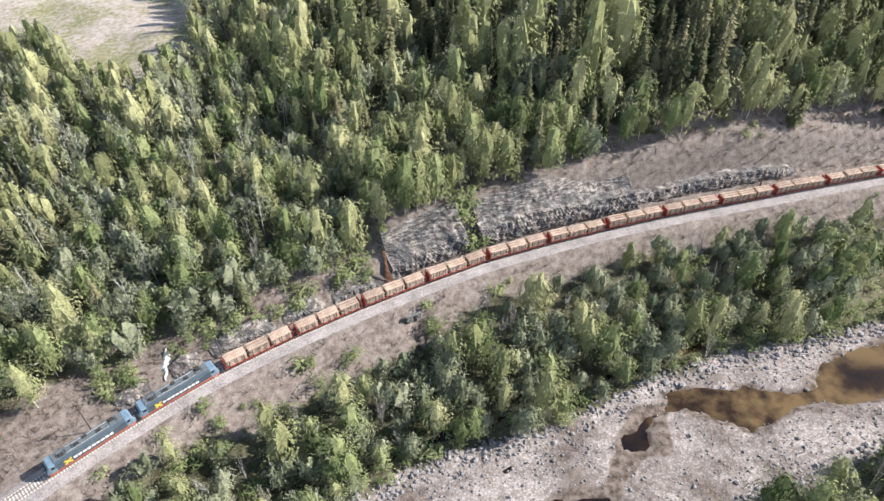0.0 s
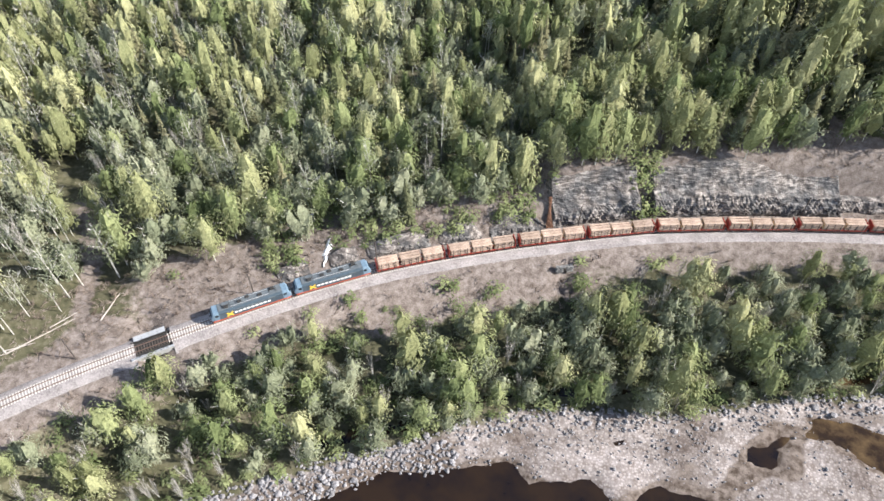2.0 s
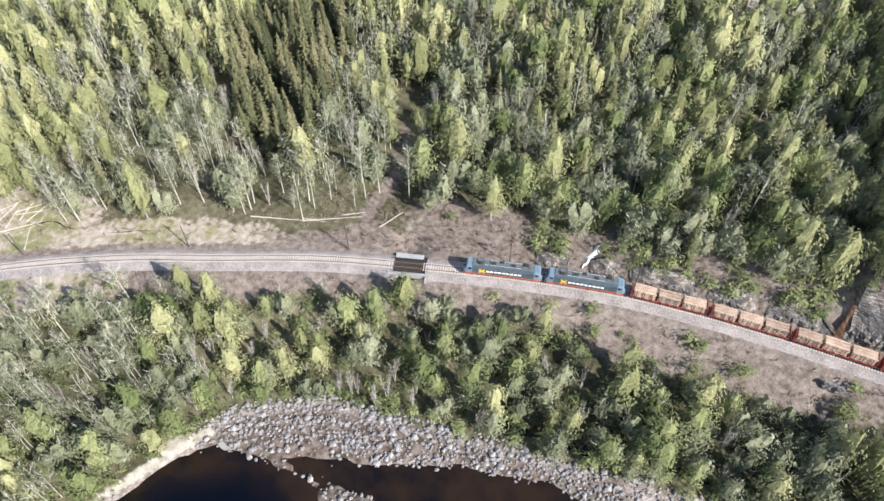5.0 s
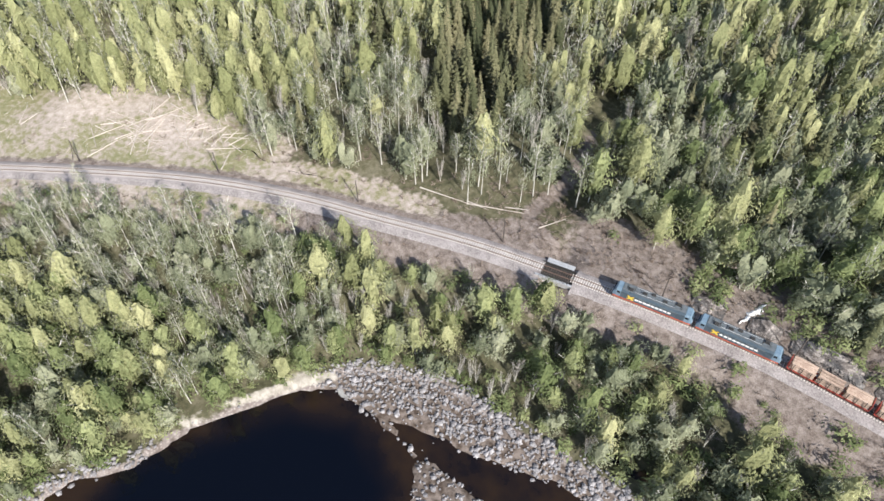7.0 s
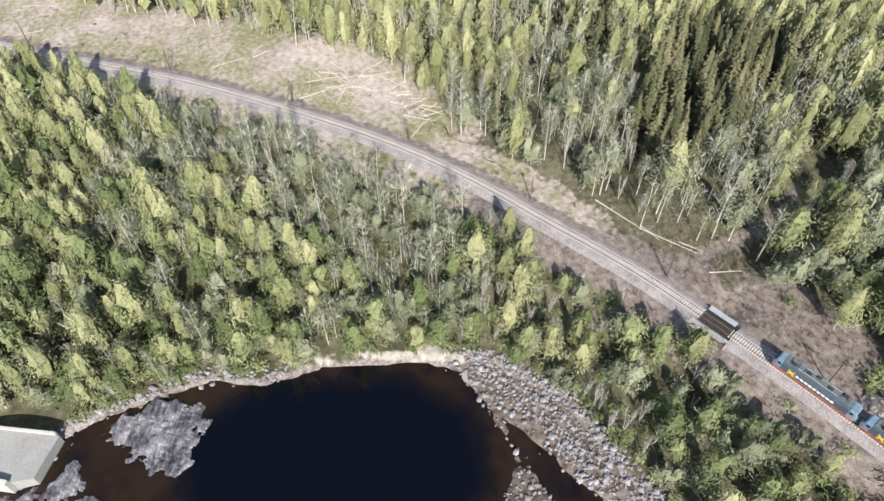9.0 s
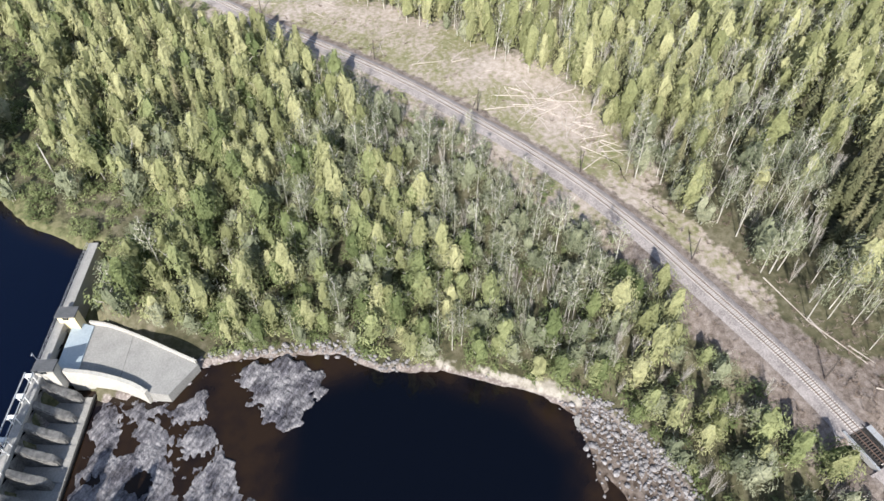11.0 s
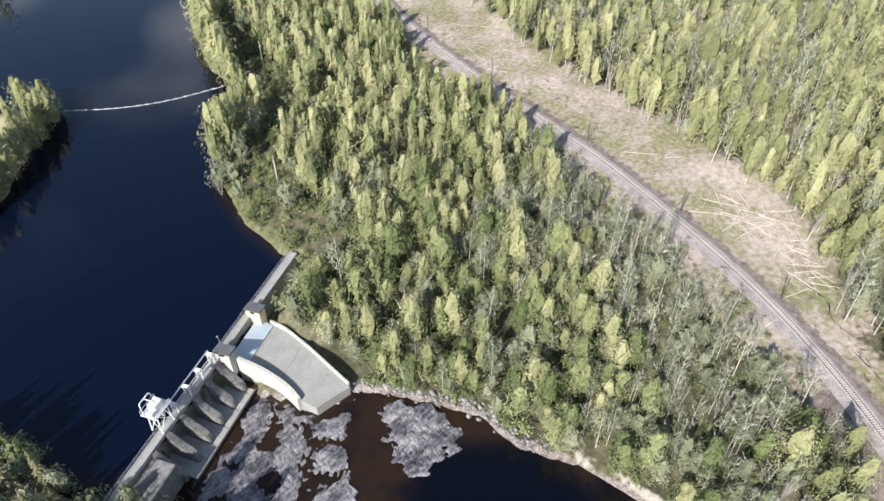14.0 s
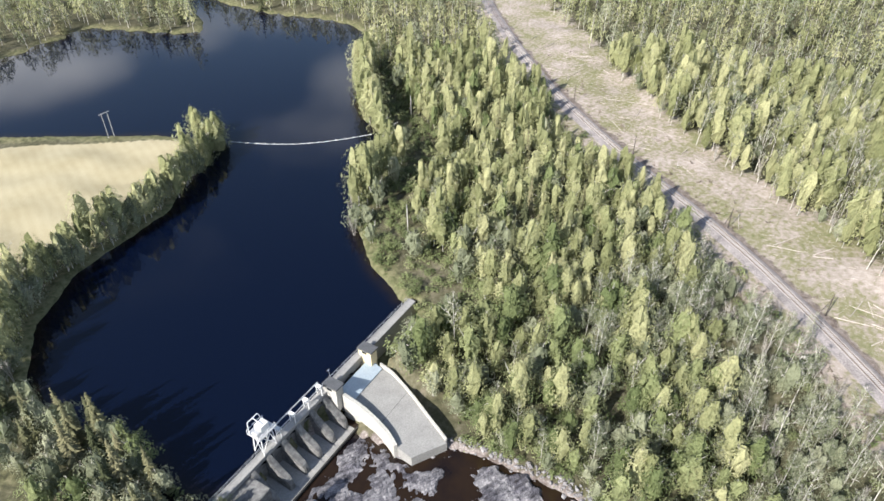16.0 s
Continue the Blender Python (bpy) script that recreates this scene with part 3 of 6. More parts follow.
class Tree:
    """Collects triangles of one tree: slot 0 bark, slot 1 leaves."""

    def __init__(self):
        self.V, self.F, self.M, self.n = [], [], [], 0

    def add(self, v, f, slot):
        self.V.append(np.asarray(v, float))
        self.F.append(np.asarray(f, int) + self.n)
        self.M.append(np.full(len(f), slot))
        self.n += len(v)

    def limb(self, pts, radii, seg=4, slot=0):
        pts = np.asarray(pts, float)
        a = np.arange(seg) * 2 * np.pi / seg
        ring = np.stack([np.cos(a), np.sin(a), 0 * a], 1)
        v = np.concatenate([p + ring * r for p, r in zip(pts, radii)])
        f = []
        for k in range(len(pts) - 1):
            for j in range(seg):
                p, q = k * seg + j, k * seg + (j + 1) % seg
                f += [(p, q, q + seg), (p, q + seg, p + seg)]
        self.add(v, f, slot)

    def leaves(self, centres, size, out=None, slot=1, lift=0.5, hang=0.0, slim=1.0):
        """Small sprays of leaves at the given places, facing outwards and up; hang: how far they droop along the crown."""
        c = np.asarray(centres, float)
        n = len(c)
        nrm = rng.normal(size=(n, 3)) * 0.26 + (0, 0, lift)
        if out is not None:
            nrm += out / (np.linalg.norm(out, axis=1)[:, None] + 1e-6)
        nrm /= np.linalg.norm(nrm, axis=1)[:, None]
        t = rng.normal(size=(n, 3)) * (1 - hang) + np.array((0, 0, -1.6)) * hang
        t -= nrm * (t * nrm).sum(1)[:, None]
        t /= np.linalg.norm(t, axis=1)[:, None] + 1e-9
        w = np.cross(nrm, t)
        k = size * rng.uniform(0.6, 1.35, (n, 1))
        v = np.stack([c - t * k * 0.75, c + t * k * 0.1 + w * k * 0.36 * slim, c + t * k * 0.7 - w * k * 0.26 * slim], 1).reshape(-1, 3)
        self.add(v, np.arange(3 * n).reshape(n, 3), slot)

    def arrays(self):
        return np.vstack(self.V), np.vstack(self.F), np.concatenate(self.M)


def broadleaf(h, spread, leaves, size, low=0.35, stems=1, thick=0.14, limbs=9, widest=0.72, full=0.7, hang=0.6, twigs=0, core=0.52):
    """A tapered trunk or two with limbs, under a lobed crown of hanging sprays; widest: how low the crown is broadest, full: how blunt it is."""
    t = Tree()
    for k in range(stems):
        lean = rng.normal(0, 0.035 if stems == 1 else 0.09, 2) * h
        base = rng.normal(0, 0.3, 2) if stems > 1 else np.zeros(2)
        hh = h * rng.uniform(0.8, 1.0) if k else h
        wide = spread * (1.0 if stems == 1 else 0.8)
        mid = (base[0] + lean[0] * 0.4, base[1] + lean[1] * 0.4, hh * 0.5)
        top = np.array((base[0] + lean[0], base[1] + lean[1], hh * 0.98))
        t.limb([(*base, -0.6), mid, top], [thick, thick * 0.62, 0.02], 4)
        p1, p2, p3 = rng.uniform(0, 2 * np.pi, 3)

        def reach_at(f, a):
            """Crown radius at a share of its height, in a direction: lobed boughs."""
            lobes = 1 + 0.24 * np.sin(3 * a + p1 + 5 * f) + 0.20 * np.sin(4 * a + p2 - 9 * f) + 0.14 * np.sin(17 * f + p3 + 2 * a)
            return wide * np.sin(np.pi * np.clip(f, 0.02, 0.985) ** widest) ** full * lobes

        turn = rng.uniform(0, 2 * np.pi)
        ends = []
        for j in range(limbs):
            f = (j + rng.uniform(0.1, 0.9)) / limbs          # 0 at the crown's foot, 1 at its tip
            z = hh * (low + (0.97 - low) * f)
            hub = base + lean * z / hh
            turn += 2.4 + rng.normal(0, 0.4)
            reach = float(reach_at(f, turn)) * 0.85
            tip = np.array([hub[0] + np.cos(turn) * reach, hub[1] + np.sin(turn) * reach, z + reach * 0.25])
            root = np.array([hub[0], hub[1], z - reach * 0.4])
            t.limb([root, tip], [thick * 0.3, 0.015], 3)
            ends.append((root, tip))
        if core:                                             # dense inner boughs
            fs, turns = np.linspace(0.04, 0.95, 6), np.arange(6) * np.pi / 3 + p1
            V, F = [], []
            for i, f in enumerate(fs):
                z = hh * (low + (1 - low) * f)
                r = reach_at(f, turns) * core * rng.uniform(0.5, 1.2, 6)
                V += [(base[0] + lean[0] * z / hh + np.cos(b) * q, base[1] + lean[1] * z / hh + np.sin(b) * q, z + rng.normal(0, 0.35)) for b, q in zip(turns, r)]
                for j in range(6 if i else 0):
                    b0, b1 = (i - 1) * 6 + j, (i - 1) * 6 + (j + 1) % 6
                    F += [(b0, b1, b1 + 6), (b0, b1 + 6, b0 + 6)]
            t.add(V, F, 1)
        n = leaves // stems
        f, a = rng.random(6 * n), rng.uniform(0, 2 * np.pi, 6 * n)
        r = reach_at(f, a)
        keep = np.nonzero(rng.random(6 * n) * wide * 1.45 < r)[0][:n]
        f, a, r = f[keep], a[keep], r[keep]
        deep = 1.05 - 0.5 * rng.random(len(f)) ** 1.5
        z = hh * (low + (1 - low) * f) + rng.normal(0, 0.25, len(f))
        p = np.stack([base[0] + lean[0] * z / hh + np.cos(a) * r * deep, base[1] + lean[1] * z / hh + np.sin(a) * r * deep, z], 1)
        out = np.stack([np.cos(a), np.sin(a), 1.5 * f ** 1.5 - 0.25], 1)
        t.leaves(p, size, out, lift=0.3, hang=hang, slim=0.8)
        for i in rng.integers(0, len(ends), twigs // stems):     # bare twigs that stand out of the crown
            root, tip = ends[i]
            a0 = root + (tip - root) * rng.uniform(0.3, 0.9)
            q = a0 + (tip - root) * rng.uniform(0.3, 0.7) + rng.normal(0, 0.3, 3) + (0, 0, rng.uniform(0.4, 1.4))
            w = rng.normal(0, 0.035, 3)
            t.add([a0 - w, a0 + w, q], [(0, 1, 2)], 0)
    return t.arrays()


def spruce(h, r, levels=15, size=1.0):
    """Whorls of drooping branches, each a narrow spray with side shoots."""
    t = Tree()
    t.limb([(0, 0, -0.5), (0, 0, h * 0.5), (0, 0, h)], [0.16, 0.1, 0.02], 4)
    for k in range(levels):
        f = k / levels
        z, reach = h * (0.08 + 0.91 * f), r * (1 - f) ** 0.85 + 0.12
        n = int(round(8 - 3 * f))
        for j in range(n):
            a = 2 * np.pi * (j + 0.37 * k) / n + rng.normal(0, 0.25)
            q = reach * rng.uniform(0.6, 1.2)
            d, s = np.array([np.cos(a), np.sin(a), 0]), np.array([-np.sin(a), np.cos(a), 0])
            w, drop = 0.20 * q + 0.14, q * rng.uniform(0.2, 0.42)
            zz = z + rng.normal(0, 0.12)
            root, tip = np.array([0, 0, zz + 0.15]), d * q + (0, 0, zz - drop)
            mid = d * q * 0.6 + (0, 0, zz - drop * 0.35)
            t.add([root, mid + s * w - (0, 0, 0.2 * q), tip], [(0, 1, 2)], 1)
            t.add([root, tip + s * 0.06, mid - s * w - (0, 0, 0.2 * q)], [(0, 1, 2)], 1)
    return t.arrays()


def bare(h, spread, twigs, stems=3, fine=0.032):
    """Several stems with thin twigs that climb and fan out."""
    t = Tree()
    for k in range(stems):
        a = rng.uniform(0, 2 * np.pi)
        top = np.array([np.cos(a) * spread * 0.45, np.sin(a) * spread * 0.45, h * rng.uniform(0.75, 1)])
        t.limb([(0, 0, -0.4), top * (0.4, 0.4, 0.5), top], [0.09, 0.06, 0.02], 3)
        for j in range(twigs // stems):
            f = rng.uniform(0.3, 1)
            p = top * (f ** 1.2, f ** 1.2, f)
            b, out = rng.uniform(0, 2 * np.pi), spread * (0.55 - 0.3 * f) * rng.uniform(0.3, 1.2)
            q = p + (np.cos(b) * out, np.sin(b) * out, h * rng.uniform(0.05, 0.2))
            w = np.cross(q - p, rng.normal(size=3))
            w *= fine * rng.uniform(0.7, 1.4) / (np.linalg.norm(w) + 1e-6)
            t.add([p - w, p + w, q], [(0, 1, 2)], 1)
    return t.arrays()


def bush(h, spread, leaves, size):
    t = Tree()
    for k in range(4):
        a = rng.uniform(0, 2 * np.pi)
        t.limb([(0, 0, -0.2), (np.cos(a) * spread * 0.5, np.sin(a) * spread * 0.5, h * 0.8)], [0.05, 0.015], 3)
    c = rng.normal(0, 1, (leaves, 3)) * (spread * 0.42, spread * 0.42, h * 0.22) + (0, 0, h * 0.55)
    c[:, 2] = np.abs(c[:, 2]) + 0.1
    t.leaves(c, size, c)
    return t.arrays()


def stand(n, far, h, spread, leaves, size, low, **more):
    """Templates of one kind; the far ones have fewer, larger sprays."""
    share_, grow = (0.42, 1.3) if far else (1.0, 1.0)
    return [broadleaf(rng.uniform(*h), rng.uniform(*spread), int(leaves * share_), size * grow, low, **more) for _ in range(n)]


WOODS = {
    "birch": dict(h=(13.5, 17.5), spread=(3.0, 3.9), leaves=600, size=0.52, low=0.17, limbs=5, twigs=6, widest=0.8, full=0.48, hang=0.65),
    "aspen": dict(h=(11.5, 15), spread=(3.0, 3.9), leaves=600, size=0.52, low=0.15, limbs=5, widest=0.9, full=0.48, hang=0.5, twigs=10),
    "alder": dict(h=(9, 11.5), spread=(3.4, 4.3), leaves=560, size=0.48, low=0.15, limbs=4, stems=2, thick=0.11, widest=1.0, full=0.5, hang=0.35, twigs=36),
    "thin_birch": dict(h=(13, 17), spread=(2.1, 2.9), leaves=330, size=0.42, low=0.4, core=0, thick=0.15, limbs=8, hang=0.7, twigs=50),
}
KINDS = {
    # name: templates, bark, leaves
    "birch": (stand(8, 0, **WOODS["birch"]), BARK_PALE, LEAF_BRIGHT),
    "aspen": (stand(6, 0, **WOODS["aspen"]), BARK_PALE, LEAF_GREEN),
    "alder": (stand(7, 0, **WOODS["alder"]), BARK_PALE, LEAF_GREY),
    "thin_birch": (stand(6, 0, **WOODS["thin_birch"]), BARK_PALE, LEAF_GREY),
    "spruce": ([spruce(rng.uniform(12, 18), rng.uniform(2.3, 3.1), levels=23) for _ in range(5)], BARK_DARK, NEEDLES),
    "bare_tree": ([bare(rng.uniform(8, 12), rng.uniform(2.6, 3.6), 300, stems=4) for _ in range(5)], BARK_PALE, TWIGS),
    "bush": ([bush(rng.uniform(1.8, 3.2), rng.uniform(1.4, 2.2), 66, 0.54) for _ in range(4)], BARK_DARK, LEAF_GREEN),
    "scrub": ([bare(rng.uniform(0.9, 1.7), rng.uniform(2.2, 3.2), 54, stems=3, fine=0.028) for _ in range(6)], TWIGS_BROWN, TWIGS_BROWN),
    "far_birch": ([broadleaf(rng.uniform(13, 16), rng.uniform(2.6, 3.3), 95, 1.1, 0.2, limbs=2, core=0) for _ in range(4)], BARK_PALE, LEAF_BRIGHT),
    "far_alder": ([broadleaf(rng.uniform(11, 14), rng.uniform(2.4, 3.0), 80, 1.1, 0.25, limbs=2, core=0) for _ in range(4)], BARK_PALE, LEAF_GREY),
    "far_spruce": ([spruce(rng.uniform(14, 19), rng.uniform(2.4, 3.0), levels=10) for _ in range(3)], BARK_DARK, NEEDLES),
}
THIN = {k: stand(4, 1, **WOODS[k]) for k in WOODS}


def scatter(outline_box, step):
    """Jittered plan points in a box."""
    x0, x1, y0, y1 = outline_box
    A, B = np.meshgrid(np.arange(x0, x1, step), np.arange(y0, y1, step))
    A, B = A.ravel() + rng.uniform(-0.48, 0.48, A.size) * step, B.ravel() + rng.uniform(-0.48, 0.48, A.size) * step
    return A, B


def plant():
    """Every tree of the place: kind, x, y, size, by what grows where."""
    out = []
    A, B = scatter((-330, 190, -340, 300), 4.45)
    away = np.hypot(A, B)
    ang = np.degrees(np.arctan2(-A, B))
    ang = np.where(ang < -90, ang + 360, ang)
    seen = (ang > np.where(away < 140, -58, -42)) & (ang < 190) & (away > 48) & (away < np.where(ang < 20, 320, np.where(ang < 84, 285, 332)))
    A, B = A[seen], B[seen]
    s, u = along(A, B)
    bed, lake, field = polygon(A, B, RIVERBED), polygon(A, B, LAKE), polygon(A, B, FIELD)
    clear, meadow = polygon(A, B, CLEARCUT), polygon(A, B, MEADOW)
    sprucewood = polygon(A, B, [(-143, 47), (-160, 50), (-181, 60), (-200, 70), (-206, 85), (-200, 100), (-180, 102), (-165, 95), (-155, 76), (-138, 66), (-134, 55)])
    gloom = polygon(A, B, [(-60, 300), (-44, 222), (-24, 203), (0, 200), (20, 188), (40, 180), (66, 178), (86, 172), (100, 190), (155, 218), (190, 250), (190, 300)])
    patch = lumps(A, B, 8.0, 9.0)
    r, r2 = rng.random(len(A)), rng.random(len(A))
    for x, y, a, q, b_, l_, c_, m_, sp, gl, fd, p, k, k2, ch, p2 in zip(A, B, s, u, bed, lake, clear, meadow, sprucewood, gloom, field, patch, r, r2, polygon(A, B, CHUTE), lumps(A, B, 3.7, 31.0)):
        if b_ > -1.0 or l_ > -0.8 or fd > (-16 if y < -268 else -1) or c_ > 0 or m_ > 0 or ch > -1.5:
            continue
        kind, big = "", 1.0
        if p2 > 0.78 and abs(a) > 14 and sp < 0:
            continue
        if a > 0:                                          # hill side
            edge = 10
            if 60 < q < 215:
                edge = (17 if q > 110 else 22) + 3 * p
            elif 215 <= q < 280:
                edge = 14.5 + 2 * p
            elif 280 <= q < 375:
                edge = 13 + 5 * max(0, min(1, (q - 335) / 20)) + 3 * p
            elif 375 <= q < 405:
                edge = 17 + 4 * p
            elif 405 <= q < 470:
                edge = 13 + 1.5 * p
            if a < edge:
                if 253 < q < 258.5 and a > 6:
                    kind, big = "bush", 1.4
                elif 335 < q < 343:
                    kind = ""
                elif 283 < q < 345 and a > 6.5:
                    kind = "bush" if k < 0.45 + 0.25 * p else ""
                elif a > 12 and k < 0.12:
                    kind = "bush"
            elif abs(q - 388) < 4.0 and a < 75 and k < 0.93:
                kind = ""
            elif sp > 0:
                kind = "spruce" if k < 0.93 else ""
            elif gl > 0 and p > 0.3:
                kind, big = ("birch" if k < 0.75 else "alder" if k < 0.9 else ""), 1.4
            elif gl > 0:
                kind, big = ("spruce" if k < 0.76 else "alder" if k < 0.88 else "bare_tree" if k < 0.92 else ""), 1.35
            elif q < 284:
                kind = "birch" if k < 0.45 + 0.2 * p else "aspen" if k < 0.66 else "alder" if k < 0.84 else "spruce" if k < 0.93 else ""
            elif q < 384 and a < 75:
                kind = "alder" if k < 0.34 - 0.2 * p else "thin_birch" if k < 0.46 else "aspen" if k < 0.68 else "birch" if k < 0.83 else "spruce" if k < 0.90 else "bare_tree" if k < 0.94 else ""
            elif q < 384:
                kind = "alder" if k < 0.30 - 0.2 * p else "thin_birch" if k < 0.48 else "birch" if k < 0.68 else "aspen" if k < 0.82 else "spruce" if k < 0.89 else "bare_tree" if k < 0.93 else ""
            elif q < 470 and a < 70:
                kind = "thin_birch" if k < 0.42 else "alder" if k < 0.60 else "birch" if k < 0.74 else "bare_tree" if k < 0.86 else "spruce" if k < 0.9 else ""
            else:
                kind = "birch" if k < 0.52 + 0.2 * p else "thin_birch" if k < 0.80 else "alder" if k < 0.88 else "bare_tree" if k < 0.93 else ""
        else:                                              # between the railway and the water, and the far bank
            edge = 9
            if 262 < q < 345:
                edge = 17 + 3 * p
            elif q < 262:
                edge = 12 + 2 * p
            elif 575 < q < 602 or 650 < q < 690:
                edge = 7.5
            elif 612 < q < 645:
                edge = 20
            elif q > 560:
                edge = 13 + 4 * p
            elif 512 < q < 556:
                edge = 23
            elif q > 400:
                edge = 12 + 4 * p
            if -a < edge:
                if -a > 6.5 and k < 0.10:
                    kind = "bush"
            elif 372 < q < 432 and -a < 34:
                kind = "bare_tree" if k < 0.38 else "alder" if k < 0.62 else "birch" if k < 0.80 else "aspen" if k < 0.92 else ""
            elif q < 400:
                kind = "alder" if k < 0.52 - 0.2 * p else "aspen" if k < 0.68 else "birch" if k < 0.80 else "bush" if k < 0.86 else "bare_tree" if k < 0.95 else ""
            elif q < 545:
                grey = -a < 40 + 10 * p and q > 440
                kind = ("thin_birch" if k < 0.5 else "bare_tree" if k < 0.72 else "alder" if k < 0.9 else "") if grey else ("aspen" if k < 0.34 + 0.2 * p else "birch" if k < 0.55 else "thin_birch" if k < 0.72 else "alder" if k < 0.92 else "")
            elif a > -125 and l_ > -20:
                tall = y < -232 and l_ > -9 or -205 < y < -178 and l_ > -5
                kind, big = ("birch" if k < 0.85 else "", 1.2) if tall else ("bush" if k < 0.7 else "alder" if k < 0.76 else "", 1.0)
            elif a < -125:
                kind, big = ("birch" if k < 0.45 else "alder" if k < 0.8 else "bush" if k < 0.95 else ""), 0.95
            else:
                kind = "birch" if k < 0.56 + 0.2 * p else "aspen" if k < 0.70 else "spruce" if k < 0.78 else "alder" if k < 0.93 else ""
        if kind and x > -62 and y < -85 and y > -175 and l_ < 0:      # darker trees on the near shore
            kind = "spruce" if k < 0.35 else "alder" if k < 0.8 else "aspen"
        if kind:
            out.append((kind, x, y, big * (0.72 + (0.62 if a > 0 else 0.5) * k2 ** 1.4) * (0.9 if b_ > -9 else 0.85 if -20 < a < 0 else 1.0)))
    # crowded saplings between the line and the pool
    A, B = scatter((-190, -70, -100, 40), 4.3)
    s, u = along(A, B)
    bed, r = polygon(A, B, RIVERBED), rng.random(len(A))
    on = (s < -13) & (s > -58) & (u > 425) & (u < 585) & (bed < -5) & (r < 0.9)
    for x, y, k in zip(A[on], B[on], r[on]):
        out.append(("thin_birch" if k < 0.42 else "bare_tree" if k < 0.62 else "alder", x, y, 0.62 + 0.3 * rng.random()))
    # brown scrub and low bushes on the banks of the line and the shores
    A, B = scatter((-330, 190, -330, 230), 1.75)
    s, u = along(A, B)
    bed, lake, clear, chute = polygon(A, B, RIVERBED), polygon(A, B, LAKE), polygon(A, B, CLEARCUT), polygon(A, B, CHUTE)
    keep, clump = rng.random(len(A)), lumps(A, B, 5.0, 21.0)
    dry = (bed < -0.6) & (lake < -0.6) & (chute < -1)
    bank = (np.abs(s) > 5.5) & (np.abs(s) < 26) & dry & (u > 90) & (u < 720)
    thick = np.where((s > 0) & (u > 283) & (u < 405), 0.80, np.where((s > 0) & (u > 90) & (u < 215), 0.6, np.where((s > 0) & (u < 283), 0.15, 0.30)))
    thick = np.where(clear > 0, 0.05, thick) * np.where(np.abs(s) > np.where(s > 0, 24, 15), 0.3, 1)
    on = bank & (keep < thick)
    for x, y in zip(A[on], B[on]):
        out.append(("scrub", x, y, 0.5 + rng.random() * 0.6))
    low = np.where(bank & (s > 7.5) & (u > 283) & (u < 352), 0.42 + 0.4 * clump, 0)
    low = np.maximum(low, np.where(dry & (bed > -7) & (B > 0.62 * A - 62), 0.26 + 0.2 * clump, 0))
    low = np.maximum(low, np.where(dry & (lake > -24) & (s > -130) & (s < -25), 0.24 + 0.25 * clump, 0))
    low = np.maximum(low, np.where(dry & (s < -6.5) & (s > -18) & (u > 250), 0.06 + 0.10 * clump, 0))
    low = np.maximum(low, np.where(dry & (s < -14) & (u < 545) & (bed > -45) & (bed < -4), 0.13 + 0.10 * clump, 0))
    low = np.maximum(low, np.where(dry & (chute > -16) & (B < -78), 0.30 + 0.2 * clump, 0))
    low = np.where((u > 335.5) & (u < 342.5) & (s > 4) & (s < 17), 0, low)
    low = np.maximum(low, np.where((u > 253) & (u < 258.5) & (s > 5.5) & (s < 15), 0.95, 0))
    on = (1 - keep) < low
    for x, y in zip(A[on], B[on]):
        out.append(("bush", x, y, 0.6 + rng.random() * 0.9))
    # a row of trees between the cropland and the reservoir
    shore = spline([(-70, -266), (-74, -258), (-58, -240), (-42, -226), (-22, -213), (-6, -206), (6, -198), (14, -186), (20, -165)], 3.2)
    for x, y in shore:
        for _ in range(2):
            k = rng.random()
            out.append(("birch" if k < 0.6 else "alder" if k < 0.9 else "bare_tree", x + rng.normal(0, 1.6), y + rng.normal(0, 1.6), rng.uniform(0.85, 1.25)))
    # tall clumps leaning over the reservoir's edge
    for x, y, k, kind in ((-129, -217, 1.35, "birch"), (-131, -224, 1.45, "birch"), (-134, -231, 1.5, "birch"), (-136, -239, 1.4, "birch"), (-125, -211, 1.2, "birch"), (-139, -248, 1.4, "birch"),
                          (-144, -257, 1.3, "birch"), (-133, -235, 1.3, "birch"), (-89, -174, 1.25, "bare_tree"), (-86, -168, 1.2, "bare_tree"), (-88, -171, 1.1, "alder"), (-94, -180, 1.2, "birch"),
                          (-98, -185, 1.25, "birch"), (-101, -188, 1.1, "birch")):
        out.append((kind, x, y, k))
    # tall birches whose shadows reach the line
    for x, y, k in ((-146, -82, 1.2), (-150, -87, 1.15), (-143, -78, 1.1), (-134, -63, 1.1), (-161, -158, 1.2), (-164, -163, 1.15), (-157, -152, 1.1)):
        out.append(("birch", x, y, k))
    # far woods beyond the lake and the line
    A, B = scatter((-500, 90, -540, 60), 7.6)
    away, ang = np.hypot(A, B), np.degrees(np.arctan2(-A, B))
    s, u = along(A, B)
    lake, field, clear = polygon(A, B, LAKE), polygon(A, B, FIELD), polygon(A, B, CLEARCUT)
    ang = np.where(ang < -90, ang + 360, ang)
    ok = (ang > 84) & (ang < 190) & (away >= 330) & (away < 520) & (lake < -1.5) & (field < -1) & (clear < 0) & (np.abs(s) > 12)
    ok &= ~((B < -255) & (B > -325) & (A > -75) & (A < -12))
    for x, y, k, k2 in zip(A[ok], B[ok], rng.random(ok.sum()), rng.random(ok.sum())):
        kind = "far_birch" if k < 0.55 else "far_alder" if k < 0.85 else "far_spruce"
        if y < -290 and x > -20 and y > -330:
            kind = "far_spruce"
        out.append((kind, x, y, 0.85 + 0.5 * k2))
    return out


